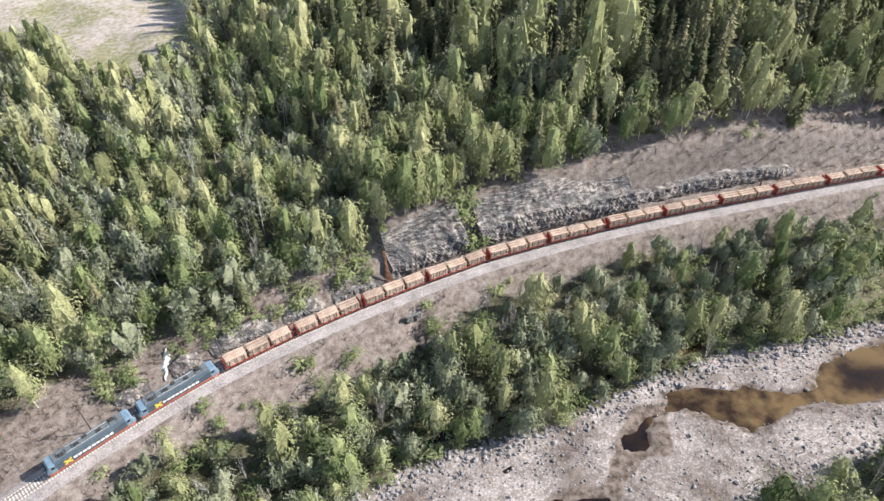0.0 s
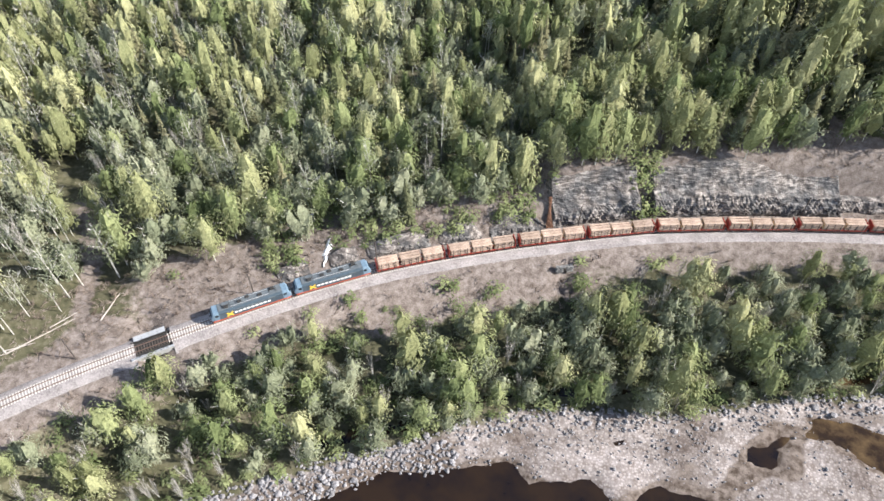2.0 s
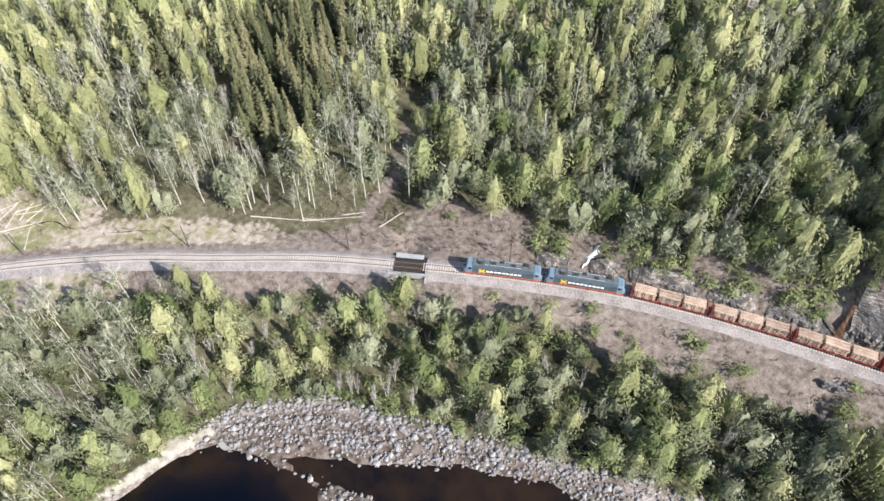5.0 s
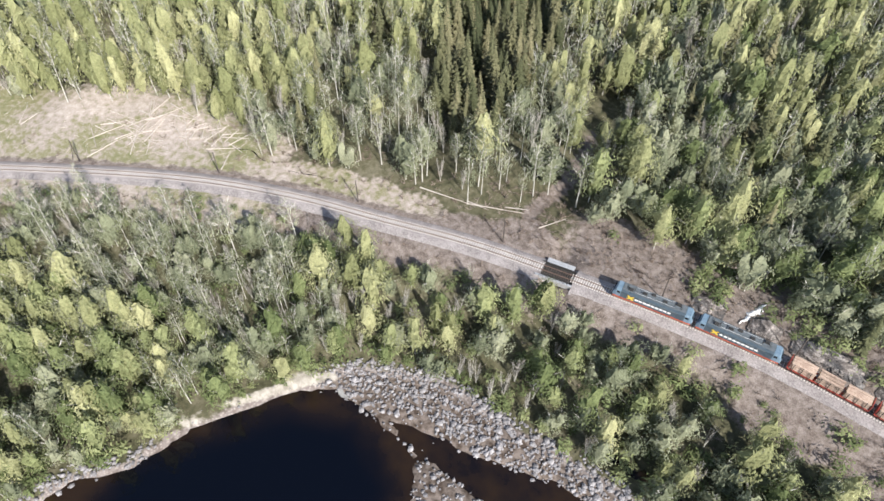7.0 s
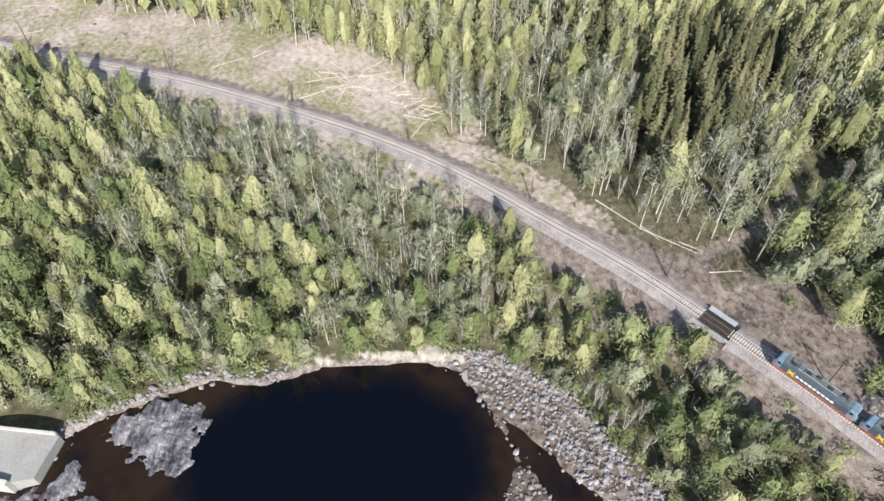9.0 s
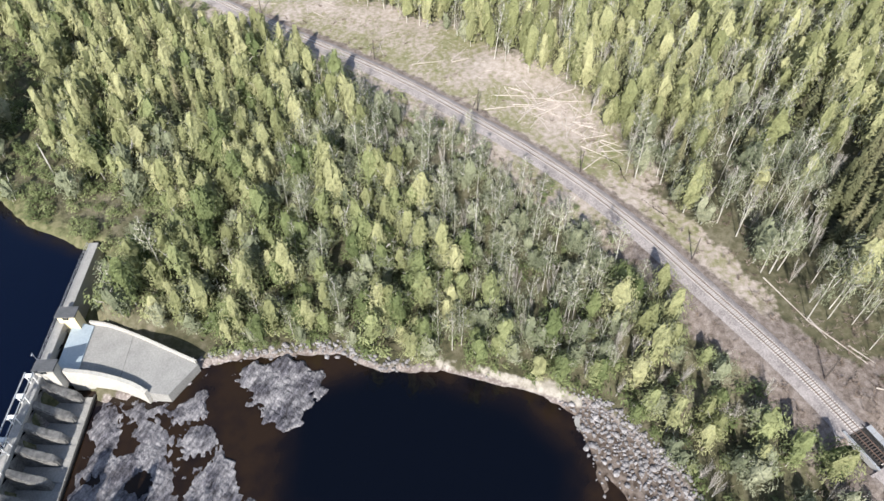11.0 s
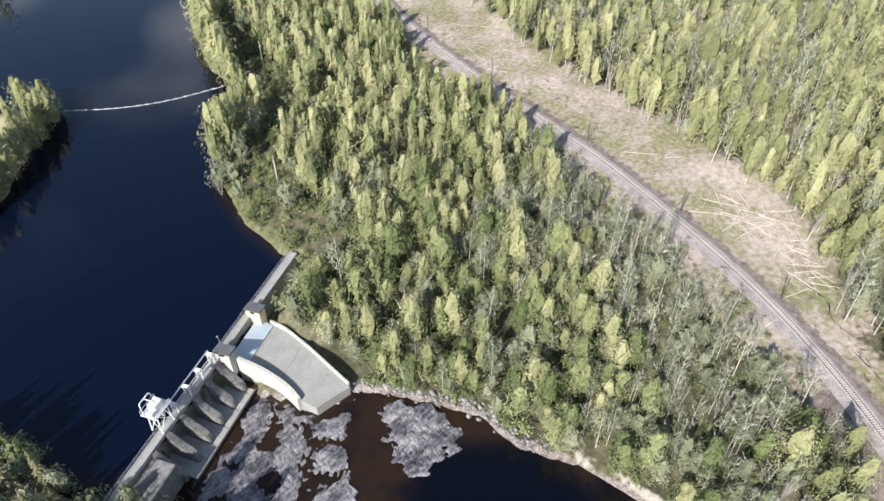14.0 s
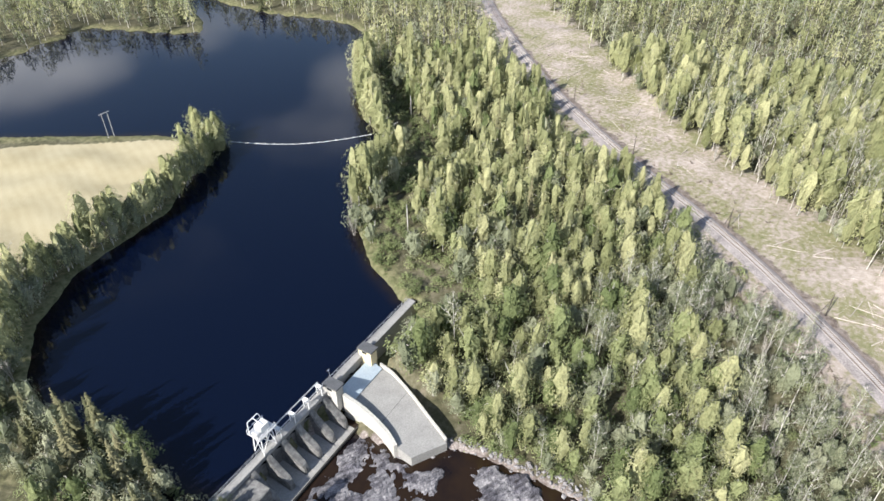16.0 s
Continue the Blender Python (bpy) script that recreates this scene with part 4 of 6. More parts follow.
LABELS = {"birch": "slender birch in fresh yellow-green leaf with pale trunk", "aspen": "green young aspen with a narrow leafy crown",
          "alder": "grey-green alder just coming into leaf, twin stems", "spruce": "dark green spruce with drooping needle branches",
          "bare_tree": "bare grey tree with thin leafless twigs", "thin_birch": "tall thin birch with long pale trunk, sparse leaves",
          "scrub": "low brown leafless scrub on the bank", "bush": "low green bush on the railway bank"}
STUFF = {"birch": "dense wood of birches in fresh yellow-green leaf", "aspen": "dense wood of green young aspens", "alder": "thicket of grey-green alders",
         "spruce": "dark spruce wood", "bare_tree": "bare grey trees among the thickets", "thin_birch": "stand of thin pale-stemmed birches, sparsely leaved", "scrub": "brown leafless scrub on the railway banks", "bush": "low bushes along the banks",
         "far_birch": "distant birch wood", "far_alder": "distant grey-green wood", "far_spruce": "distant spruce wood"}


def forest():
    planted = plant()
    zs = height([p[1] for p in planted], [p[2] for p in planted])
    by = {}
    for (kind, x, y, k), z in zip(planted, zs):
        by.setdefault(kind, []).append((x, y, z, k))
    for kind, (templates, bark, green) in KINDS.items():
        spots = by.get(kind, [])
        single = []
        if not kind.startswith("far"):
            # the stretch along the line, from the rock cut to the dam
            close = sorted(range(len(spots)), key=lambda i: math.hypot(spots[i][0] + 105, spots[i][1] - 5))
            single = close[:130 if kind in ("birch", "aspen", "alder") else 60 if kind != "scrub" else 0]
            roots = []
            for V, F, M in templates if single else ():
                top = new(kind)
                tagged(top, LABELS[kind], "bush" if kind == "bush" else "tree", "trees and bushes of the valley")
                for slot, nm, mt in ((0, "trunk", bark), (1, "crown", green)):
                    f = F[M == slot]
                    used, inv = np.unique(f, return_inverse=True)
                    ob = new(nm, mesh_of(nm, V[used], inv.reshape(-1, 3), [mt], tint=np.zeros(len(f))))
                    ob.parent = top
                roots.append([top, False])
            for n, i in enumerate(single):
                x, y, z, k = spots[i]
                m = pose(x, y, z - 0.1, 0, 0, rng.uniform(0, 360)) @ Matrix.Diagonal((k, k, k * rng.uniform(0.85, 1.15), 1))
                root = roots[n % len(roots)]
                if not root[1]:
                    root[0].matrix_basis, root[1] = m, True
                else:
                    c = copy_thing(root[0], m)
                    c.matrix_basis = m
        chosen = set(single)
        rest = [sp for i, sp in enumerate(spots) if i not in chosen]
        if not rest:
            continue
        Vs, Fs, Ms, Ts, n = [], [], [], [], 0
        for x, y, z, k in rest:
            pool = THIN[kind] if kind in THIN and math.hypot(x, y) > 172 else templates
            V, F, M = pool[rng.integers(len(pool))]
            a = rng.uniform(0, 2 * np.pi)
            c, sn = np.cos(a) * k, np.sin(a) * k
            W = np.stack([V[:, 0] * c - V[:, 1] * sn + x, V[:, 0] * sn + V[:, 1] * c + y, V[:, 2] * k * rng.uniform(0.85, 1.15) + z - 0.1], 1)
            Vs.append(W)
            Fs.append(F + n)
            Ms.append(M)
            Ts.append(np.full(len(F), rng.random()))
            n += len(V)
        nm = {"bush": "bushes", "bare_tree": "bare_thicket", "scrub": "bank_scrub"}.get(kind, kind.replace("far_", "distant_") + "_wood")
        tagged(new(nm, mesh_of(nm, np.vstack(Vs), np.vstack(Fs), [bark, green], np.concatenate(Ms), np.concatenate(Ts))), STUFF[kind], "woodland", kind="stuff")


forest()

# ---- railway ----


def at_track(u):
    """Place on the rails at u metres, and the direction there (towards the dam)."""
    k = min(max(u / 2.0, 0), len(TRACK) - 1.001)
    i, f = int(k), k - int(k)
    p, d = TRACK[i] * (1 - f) + TRACK[i + 1] * f, TDIR[i] * (1 - f) + TDIR[i + 1] * f
    return Vector((p[0], p[1], 0)), Vector((d[0], d[1], 0)).normalized()


def beside(u, s, z=0.0):
    p, d = at_track(u)
    return Vector((p.x + d.y * s, p.y - d.x * s, z))


def sweep(name, profile, u0, u1, step, mat, closed=True):
    """A section (s, z) drawn along the line."""
    us = np.arange(u0, u1, step)
    V = [tuple(beside(u, s, z)) for u in us for s, z in profile]
    n = len(profile)
    F = []
    for k in range(len(us) - 1):
        for j in range(n if closed else n - 1):
            a, b = k * n + j, k * n + (j + 1) % n
            F.append((a, b, b + n, a + n))
    return new(name, mesh_of(name, V, F, [mat], flat=False))


for u0, u1 in ((2, 377), (384, 990)):
    bed_ob = sweep("ballast_bed", [(-4.6, -0.75), (-3.2, -0.32), (-1.9, -0.06), (-1.3, -0.02), (1.3, -0.02), (1.9, -0.06), (2.9, -0.4), (3.6, -0.75)], u0, u1, 1.0, BALLAST, False)
    tagged(bed_ob, "grey-brown crushed stone bed carrying the single track", "track bed", kind="structure")
line = new("railway_track")
tagged(line, "single track with rusty rails on pale concrete sleepers", "railway", kind="structure")
for side in (-0.755, 0.755):
    r = sweep("rail", [(side - 0.07, 0.03), (side - 0.035, 0.06), (side - 0.035, 0.19), (side + 0.035, 0.19), (side + 0.035, 0.06), (side + 0.07, 0.03)], 2, 988, 2.0, RAIL)
    r.parent = line
bm = bmesh.new()
prism(bm, [(-0.13, -1.3), (0.13, -1.3), (0.10, -0.5), (0.10, 0.5), (0.13, 1.3), (-0.13, 1.3), (-0.10, 0.5), (-0.10, -0.5)], -0.12, [0.035, 0.035, 0.01, 0.01, 0.035, 0.035, 0.01, 0.01])
sleeper_mesh = bpy.data.meshes.new("sleeper")
bmesh.ops.triangulate(bm, faces=bm.faces)
bm.to_mesh(sleeper_mesh)
sv = np.array([v.co[:] for v in bm.verts])
bm.verts.index_update()
sf = np.array([[v.index for v in f.verts] for f in bm.faces])
bm.free()
sleeper_mesh.materials.append(SLEEPER)
SV, SF = [], []
for k in range(1620):
    u = 4 + 0.6 * k
    p, d = at_track(u)
    a = math.atan2(d.y, d.x) + random.gauss(0, 0.008)
    if 377 < u < 384:
        continue
    if 372 < u < 550:
        share("sleeper", sleeper_mesh, line, pose(p.x, p.y, 0, 0, 0, math.degrees(a)))
    elif u < 760:
        c, s_ = math.cos(a), math.sin(a)
        SF.append(sf + len(SV) * len(sv))
        SV.append(np.stack([sv[:, 0] * c - sv[:, 1] * s_ + p.x, sv[:, 0] * s_ + sv[:, 1] * c + p.y, sv[:, 2]], 1))
rest = new("sleepers", mesh_of("sleepers", np.vstack(SV), np.vstack(SF), [SLEEPER]))
rest.parent = line
tagged(rest, kind="stuff")

# ---- little bridge over the stream ----
bp, bd = at_track(380.5)
bridge = thing("railway_bridge", Matrix.Translation((bp.x, bp.y, 0)) @ Matrix.Rotation(math.atan2(bd.y, bd.x), 4, "Z"), "small steel girder bridge carrying the track over a stream", "bridge", kind="structure")
# the deck lies in shadow; its near-black colour holds that shade
part("deck", box(bmesh.new(), -3.6, 3.6, -1.9, 2.3, -0.95, -0.35, 0.03), DARK_STEEL, bridge, "steel trough deck, shade put into its dark colour")
for k in range(12):
    part("timber", box(bmesh.new(), -3.3 + 0.6 * k - 0.12, -3.3 + 0.6 * k + 0.12, -1.3, 1.3, -0.33, 0.03, 0.01), WOOD_POLE, bridge, "dark bridge timber")
for sy in (-1, 1):
    part("stringer", box(bmesh.new(), -4.0, 4.0, sy * 0.75 - 0.2, sy * 0.75 + 0.2, -1.5, -0.34, 0.02), DARK_STEEL, bridge)
part("river_girder", box(box(bmesh.new(), -4.6, 4.6, 2.5, 2.75, -1.5, 0.1, 0.03), -4.6, 4.6, 2.35, 2.9, 0.08, 0.16), STEEL, bridge, "pale steel side girder")
part("hill_girder", box(bmesh.new(), -4.2, 4.2, -2.2, -1.95, -1.5, 0.1, 0.03), DARK_STEEL, bridge, "dark steel side girder")
for k in range(4):
    part("walkway_plate", box(bmesh.new(), -3.6 + 1.75 * k, -1.9 + 1.75 * k, -3.7, -2.25, -0.08, 0.02, 0.02), STEEL, bridge, "grey steel walkway plate")
for sy in (-3.7, 2.85):
    part("handrail", rod(rod(bmesh.new(), (-3.6, sy, 1.0), (3.6, sy, 1.0), 0.03), (-3.6, sy, 0.5), (3.6, sy, 0.5), 0.025), DARK_STEEL, bridge)
    for k in range(5):
        part("rail_post", rod(bmesh.new(), (-3.6 + 1.8 * k, sy, 0.0), (-3.6 + 1.8 * k, sy, 1.0), 0.03), DARK_STEEL, bridge)
for sx in (-4.8, 4.4):
    part("abutment", box(bmesh.new(), sx - 0.5, sx + 0.9, -3.4, 3.4, -5, -0.95, 0.06), CONCRETE, bridge)

# ---- train ----


def seat(u_mid, half, z=0.2):
    """The pose of a vehicle whose bogies stand half metres before and behind u_mid; x points towards the dam."""
    a, b = at_track(u_mid - half)[0], at_track(u_mid + half)[0]
    d = b - a
    return Matrix.Translation(((a.x + b.x) / 2, (a.y + b.y) / 2, z)) @ Matrix.Rotation(math.atan2(d.y, d.x), 4, "Z")


def bogie(parent, x, base=2.7, wheels=2, r=0.55):
    part("bogie", box(box(box(bmesh.new(), x - base / 2 - 0.7, x + base / 2 + 0.7, -1.12, -0.92, 0.35, 0.8, 0.04), x - base / 2 - 0.7, x + base / 2 + 0.7, 0.92, 1.12, 0.35, 0.8, 0.04), x - 0.35, x + 0.35, -1.0, 1.0, 0.4, 0.75), DARK_STEEL, parent)
    for i in range(wheels):
        wx = x - base / 2 + base * i / (wheels - 1)
        for sy in (-0.75, 0.75):
            part("wheel", rod(bmesh.new(), (wx, sy - 0.07, r), (wx, sy + 0.07, r), r, seg=14), DARK_STEEL, parent)


def locomotive(m):
    ob = thing("locomotive", m, "blue-grey electric locomotive with orange skirt on the rails", "locomotive", "locomotives of the train")
    hl, w = 9.3, 1.48
    body = bmesh.new()
    side = [(-w, 1.25), (-w, 3.25), (-w + 0.28, 3.72), (w - 0.28, 3.72), (w, 3.25), (w, 1.25)]
    xs = [(-hl + 1.9, 1.0), (hl - 1.9, 1.0)]
    rings = [[body.verts.new((x, y * k, z)) for y, z in side] for x, k in xs]
    for i in range(len(side)):
        j = (i + 1) % len(side)
        body.faces.new((rings[0][i], rings[0][j], rings[1][j], rings[1][i]))
    body.faces.new(rings[0])
    body.faces.new(rings[1][::-1])
    bmesh.ops.recalc_face_normals(body, faces=body.faces)
    part("body", body, LOCO_BLUE, ob)
    for sg in (-1, 1):
        cab = bmesh.new()
        secs = [(hl - 1.9, 0, 0), (hl - 0.75, 0.02, 0.05), (hl - 0.25, 0.10, 1.25), (hl, 0.16, 2.2)]
        rr = []
        for x, k, drop in secs:
            top = min(3.70, 3.72 - drop * 0.75)
            rr.append([cab.verts.new((sg * x, y * (1 - k), 1.25 + (z - 1.25) * (top - 1.25) / 2.47)) for y, z in side])
        for a, b in zip(rr, rr[1:]):
            for i in range(len(side)):
                j = (i + 1) % len(side)
                cab.faces.new((a[i], a[j], b[j], b[i]))
        cab.faces.new(rr[0])
        cab.faces.new(rr[-1])
        bmesh.ops.recalc_face_normals(cab, faces=cab.faces)
        c = part("cab", cab, LOCO_CAB, ob, "light blue driving cab")
        part("windscreen", box(bmesh.new(), sg * (hl - 0.42) - 0.05, sg * (hl - 0.42) + 0.3 * sg, -1.05, 1.05, 2.45, 2.95, 0.03), GLASS, c, "dark cab windscreen")
        for sy in (-1, 1):
            part("side_window", box(bmesh.new(), sg * (hl - 1.75), sg * (hl - 1.0), sy * 1.44, sy * 1.50, 2.4, 3.05, 0.02), GLASS, c)
            part("headlight", rod(bmesh.new(), (sg * (hl - 0.1), sy * 0.8, 1.6), (sg * (hl + 0.05), sy * 0.8, 1.6), 0.13, seg=10), WHITE, c)
            buf = rod(bmesh.new(), (sg * hl, sy * 0.88, 0.95), (sg * (hl + 0.3), sy * 0.88, 0.95), 0.11, seg=8)
            part("buffer", rod(buf, (sg * (hl + 0.3), sy * 0.88, 0.95), (sg * (hl + 0.38), sy * 0.88, 0.95), 0.24, seg=10), DARK_STEEL, ob)
        part("pantograph", rod(rod(rod(bmesh.new(), (sg * 6.2, -0.8, 4.05), (sg * 6.2, 0.8, 4.05), 0.05), (sg * 6.2, 0, 4.0), (sg * 4.6, 0, 3.95), 0.05), (sg * 4.6, -0.5, 3.85), (sg * 4.6, 0.5, 3.85), 0.08), DARK_STEEL, ob, "folded dark pantograph")
    part("roof", box(box(bmesh.new(), -7.3, 7.3, -1.1, 1.1, 3.70, 3.82, 0.03), -3.2, 3.2, -0.75, 0.75, 3.8, 4.0, 0.05), LOCO_ROOF, ob, "grey roof deck")
    for x, y in ((-2.4, 0.3), (0.4, -0.3), (2.3, 0.25), (-5.4, -0.5), (5.4, 0.5)):
        part("roof_box", box(bmesh.new(), x - 0.5, x + 0.5, y - 0.35, y + 0.35, 3.82, 4.2, 0.04), DARK_STEEL, ob)
    part("roof_rail", rod(rod(bmesh.new(), (-4.4, 0.85, 4.0), (4.4, 0.85, 4.0), 0.04), (-4.4, -0.6, 4.05), (4.4, -0.6, 4.05), 0.04), STEEL, ob)
    for sy in (-1, 1):
        y = sy * 1.5
        part("skirt", box(bmesh.new(), -hl + 0.2, hl - 0.2, sy * 1.38, sy * 1.52, 0.95, 1.28, 0.03), ORANGE, ob, "orange-red painted skirt")
        mark = box(bmesh.new(), -0.9, 0.9, -0.02, 0.02, -0.2, 0.2)
        bmesh.ops.rotate(mark, verts=mark.verts, cent=(0, 0, 0), matrix=Matrix.Rotation(radians(38), 3, "Y"))
        mark2 = box(bmesh.new(), -0.9, 0.9, -0.02, 0.02, -0.2, 0.2)
        bmesh.ops.rotate(mark2, verts=mark2.verts, cent=(0, 0, 0), matrix=Matrix.Rotation(radians(-38), 3, "Y"))
        for bmk in (mark, mark2):
            bmesh.ops.translate(bmk, verts=bmk.verts, vec=(5.0 * sy, y + 0.01 * sy, 2.2))
            part("side_mark", bmk, YELLOW, ob, "yellow crossed mark on the flank")
            y += 0.015 * sy
        for i in range(9):
            x = sy * (3.6 - 0.95 * i)
            part("lettering_bar", box(bmesh.new(), x - 0.36, x + 0.36, sy * 1.48, sy * 1.52, 1.95, 2.5, 0.02), WHITE, ob)
        for i in range(5):
            x = -4.8 + 2.4 * i
            part("vent", box(bmesh.new(), x - 0.8, x + 0.8, sy * 1.47, sy * 1.505, 2.85, 3.2, 0.01), LOCO_ROOF, ob)
    part("underframe", box(box(bmesh.new(), -hl, hl, -1.3, 1.3, 0.85, 1.28, 0.05), -2.2, 2.2, -1.2, 1.2, 0.3, 0.9, 0.08), DARK_STEEL, ob)
    bogie(ob, -5.4, 3.0)
    bogie(ob, 5.4, 3.0)
    return ob


HEAD = 367.0                       # metres along the line of the leading buffers; the train stretches back from there
loco = locomotive(seat(HEAD - 9.7, 5.4))
back = seat(HEAD - 9.7 - 19.5, 5.4)
copy_thing(loco, back)


def timber_wagon(m):
    ob = thing("timber_wagon", m, "red-framed flat wagon with steel stakes for timber", "wagon", "timber wagons of the train")
    fr = bmesh.new()
    for sy in (-1, 1):
        box(fr, -8.5, 8.5, sy * 1.15, sy * 1.35, 0.95, 1.25)
    box(fr, -8.6, 8.6, -0.25, 0.25, 0.8, 1.2)
    for i in range(13):
        x = -8.4 + 1.4 * i
        box(fr, x - 0.1, x + 0.1, -1.34, 1.34, 1.05, 1.26)
    part("frame", fr, RED_FRAME, ob)
    for i in range(9):
        x = (-7.35, -5.6, -3.85, -1.75, 0.0, 1.75, 3.85, 5.6, 7.35)[i]
        for sy in (-1, 1):
            part("stake", box(bmesh.new(), x - 0.07, x + 0.07, sy * 1.33, sy * 1.45, 1.1, 3.35, 0.02), DARK_STEEL, ob)
    for sg in (-1, 1):
        part("end_wall", box(bmesh.new(), sg * 8.35, sg * 8.5, -1.35, 1.35, 1.25, 3.1, 0.03), RED_FRAME, ob, "red steel end board")
        for sy in (-1, 1):
            part("buffer", rod(bmesh.new(), (sg * 8.6, sy * 0.88, 0.95), (sg * 8.95, sy * 0.88, 0.95), 0.2, seg=8), DARK_STEEL, ob)
        bogie(ob, sg * 6.2, 1.8, r=0.46)
    return ob


def log_load(m):
    st = bmesh.new()
    rnd = random.Random(3)
    for row in range(7):
        for k in range(8 - row % 2):
            if row == 6 and k % 3 == 2:
                continue
            y = -1.12 + 0.32 * (k + 0.5 * (row % 2)) + rnd.uniform(-0.03, 0.03)
            z = 1.42 + 0.275 * row + rnd.uniform(-0.02, 0.02)
            e = rnd.uniform(-0.12, 0.12)
            rod(st, (-2.45 + e, y, z), (2.45 + e, y + rnd.uniform(-0.03, 0.03), z), rnd.uniform(0.13, 0.17), rnd.uniform(0.11, 0.15), 7)
    me = bpy.data.meshes.new("log_load")
    for fc in st.faces:
        fc.material_index = 1 if abs(fc.normal.x) > 0.9 else 0
    st.to_mesh(me)
    st.free()
    me.materials.append(LOG_SIDE)
    me.materials.append(LOG_END)
    ob = new("log_load", me)
    ob.matrix_world = m
    return tagged(ob, "load of reddish pine logs between wagon stakes", "timber", "log loads on the wagons")


tail = HEAD - 2 * 19.5 - 0.6
wagon = stack = None
for k in range(16):
    mid = tail - 9.0 - 18.0 * k
    if mid < 25:
        break
    m = seat(mid, 6.2)
    if wagon is None:
        wagon = timber_wagon(m)
    else:
        copy_thing(wagon, m)
    for x in (-5.6, 0.0, 5.6):
        q = m @ pose(x, 0, 0, 0, 0, random.choice((0, 180)))
        if stack is None:
            stack = log_load(q)
        else:
            c = copy_thing(stack, q)
            c.matrix_basis = q @ Matrix.Diagonal((1, 1, random.uniform(0.92, 1.06), 1))

# ---- rock cut ----


def rock_face(u0, u1, top, foot, lean, seed, label, ledge=0.0):
    """A blasted face beside the line: fluted strata, a ledge that climbs along it, a rough slope to the crest."""
    us, hs = np.arange(u0, u1, 0.4), np.linspace(0, 1, 34)
    V = []
    for u in us:
        ends = min(1, (u - u0) / (2.0 if top > 8 else 5.0) + 0.1, (u1 - u) / (1.2 if top > 8 else 5.0) + 0.05)
        crest = top * (0.88 + 0.14 * math.sin(u * 0.13 + seed)) * ends
        cut = 0.62 - ledge * 0.30 * (u - u0) / (u1 - u0) + 0.05 * noise.noise((u * 0.4, seed, 0))   # height of the ledge, as a share
        for h in hs:
            if h < 0.55:
                q = h / 0.55
                share_z, run = cut * q, 0.22 * q ** 2
            elif h < 0.7:
                q = (h - 0.55) / 0.15
                share_z, run = cut + 0.06 * q, 0.22 + 0.34 * q
            else:
                q = (h - 0.7) / 0.3
                share_z, run = cut + 0.06 + (0.94 - cut) * q, 0.56 + 0.44 * q
            z = -0.8 + share_z * (crest + 0.8)
            bent = u * 1.1 + z * 0.75 + seed * 3 + 2.0 * noise.noise((u * 0.16, z * 0.2, seed))
            flute = 0.38 * abs(math.sin(bent * 1.5)) + 0.22 * abs(math.sin(bent * 3.7 + 1))
            step = flute * (1 if h < 0.55 else 0.35) + 0.8 * noise.noise((u * 0.28, z * 0.35, seed)) + 0.5 * noise.noise((u * 0.95, z * 0.95, seed))
            s = foot + lean * run - step * (0.35 + 0.65 * math.sin(math.pi * min(1, h * 1.1)))
            V.append(tuple(beside(u, s, z + 0.12 * noise.noise((u * 1.4, h * 9, seed)))))
        back = beside(u, foot + lean + 2.5)
        V.append((back.x, back.y, ground_z(back.x, back.y) - 0.5))
    n = len(hs) + 1
    F = [(i * n + j, (i + 1) * n + j, (i + 1) * n + j + 1, i * n + j + 1) for i in range(len(us) - 1) for j in range(n - 1)]
    return tagged(new("rock_outcrop", mesh_of("rock_outcrop", V, F, [SLATE])), label, "rock", "rock faces of the cutting")


rock_face(256.5, 281, 12.5, 5.2, 8.0, 0.4, "grey slaty rock face with slanting layers beside the track", 1.0)
rock_face(205, 255, 11.0, 5.4, 8.0, 2.1, "dark folded rock face above the track", 0.4)
# rusty seep down the end of the face
V = []
for k in range(15):
    t = k / 14
    for q in (-1, -0.3, 0.4, 1):
        p = beside(281.2 + 0.25 * math.sin(5 * t + q) + q * (0.75 - 0.3 * t), 5.0 + 3.4 * t)
        V.append((p.x, p.y, max(ground_z(p.x, p.y), -0.5 + 8.0 * t) + 0.3 - 0.35 * abs(q) + 0.12 * math.sin(4 * k + 3 * q)))
F = [(i * 4 + j, i * 4 + j + 1, (i + 1) * 4 + j + 1, (i + 1) * 4 + j) for i in range(14) for j in range(3)]
tagged(new("rusty_seep", mesh_of("rusty_seep", V, F, [RUST_ROCK])), "rust-brown stained rock rib at the end of the face", "rock")
rock_face(150, 211, 6.0, 7.0, 8.0, 3.7, "low brown rock slope above the wagons")
for k, (u0, u1, tp) in enumerate(((283, 297, 2.4), (299, 310, 2.0), (312, 328, 2.8), (330, 337, 2.6), (342, 350, 1.8))):
    rock_face(u0, u1, tp, 4.8, 3.6, 5.0 + k, "low broken rock outcrop at the foot of the slope")

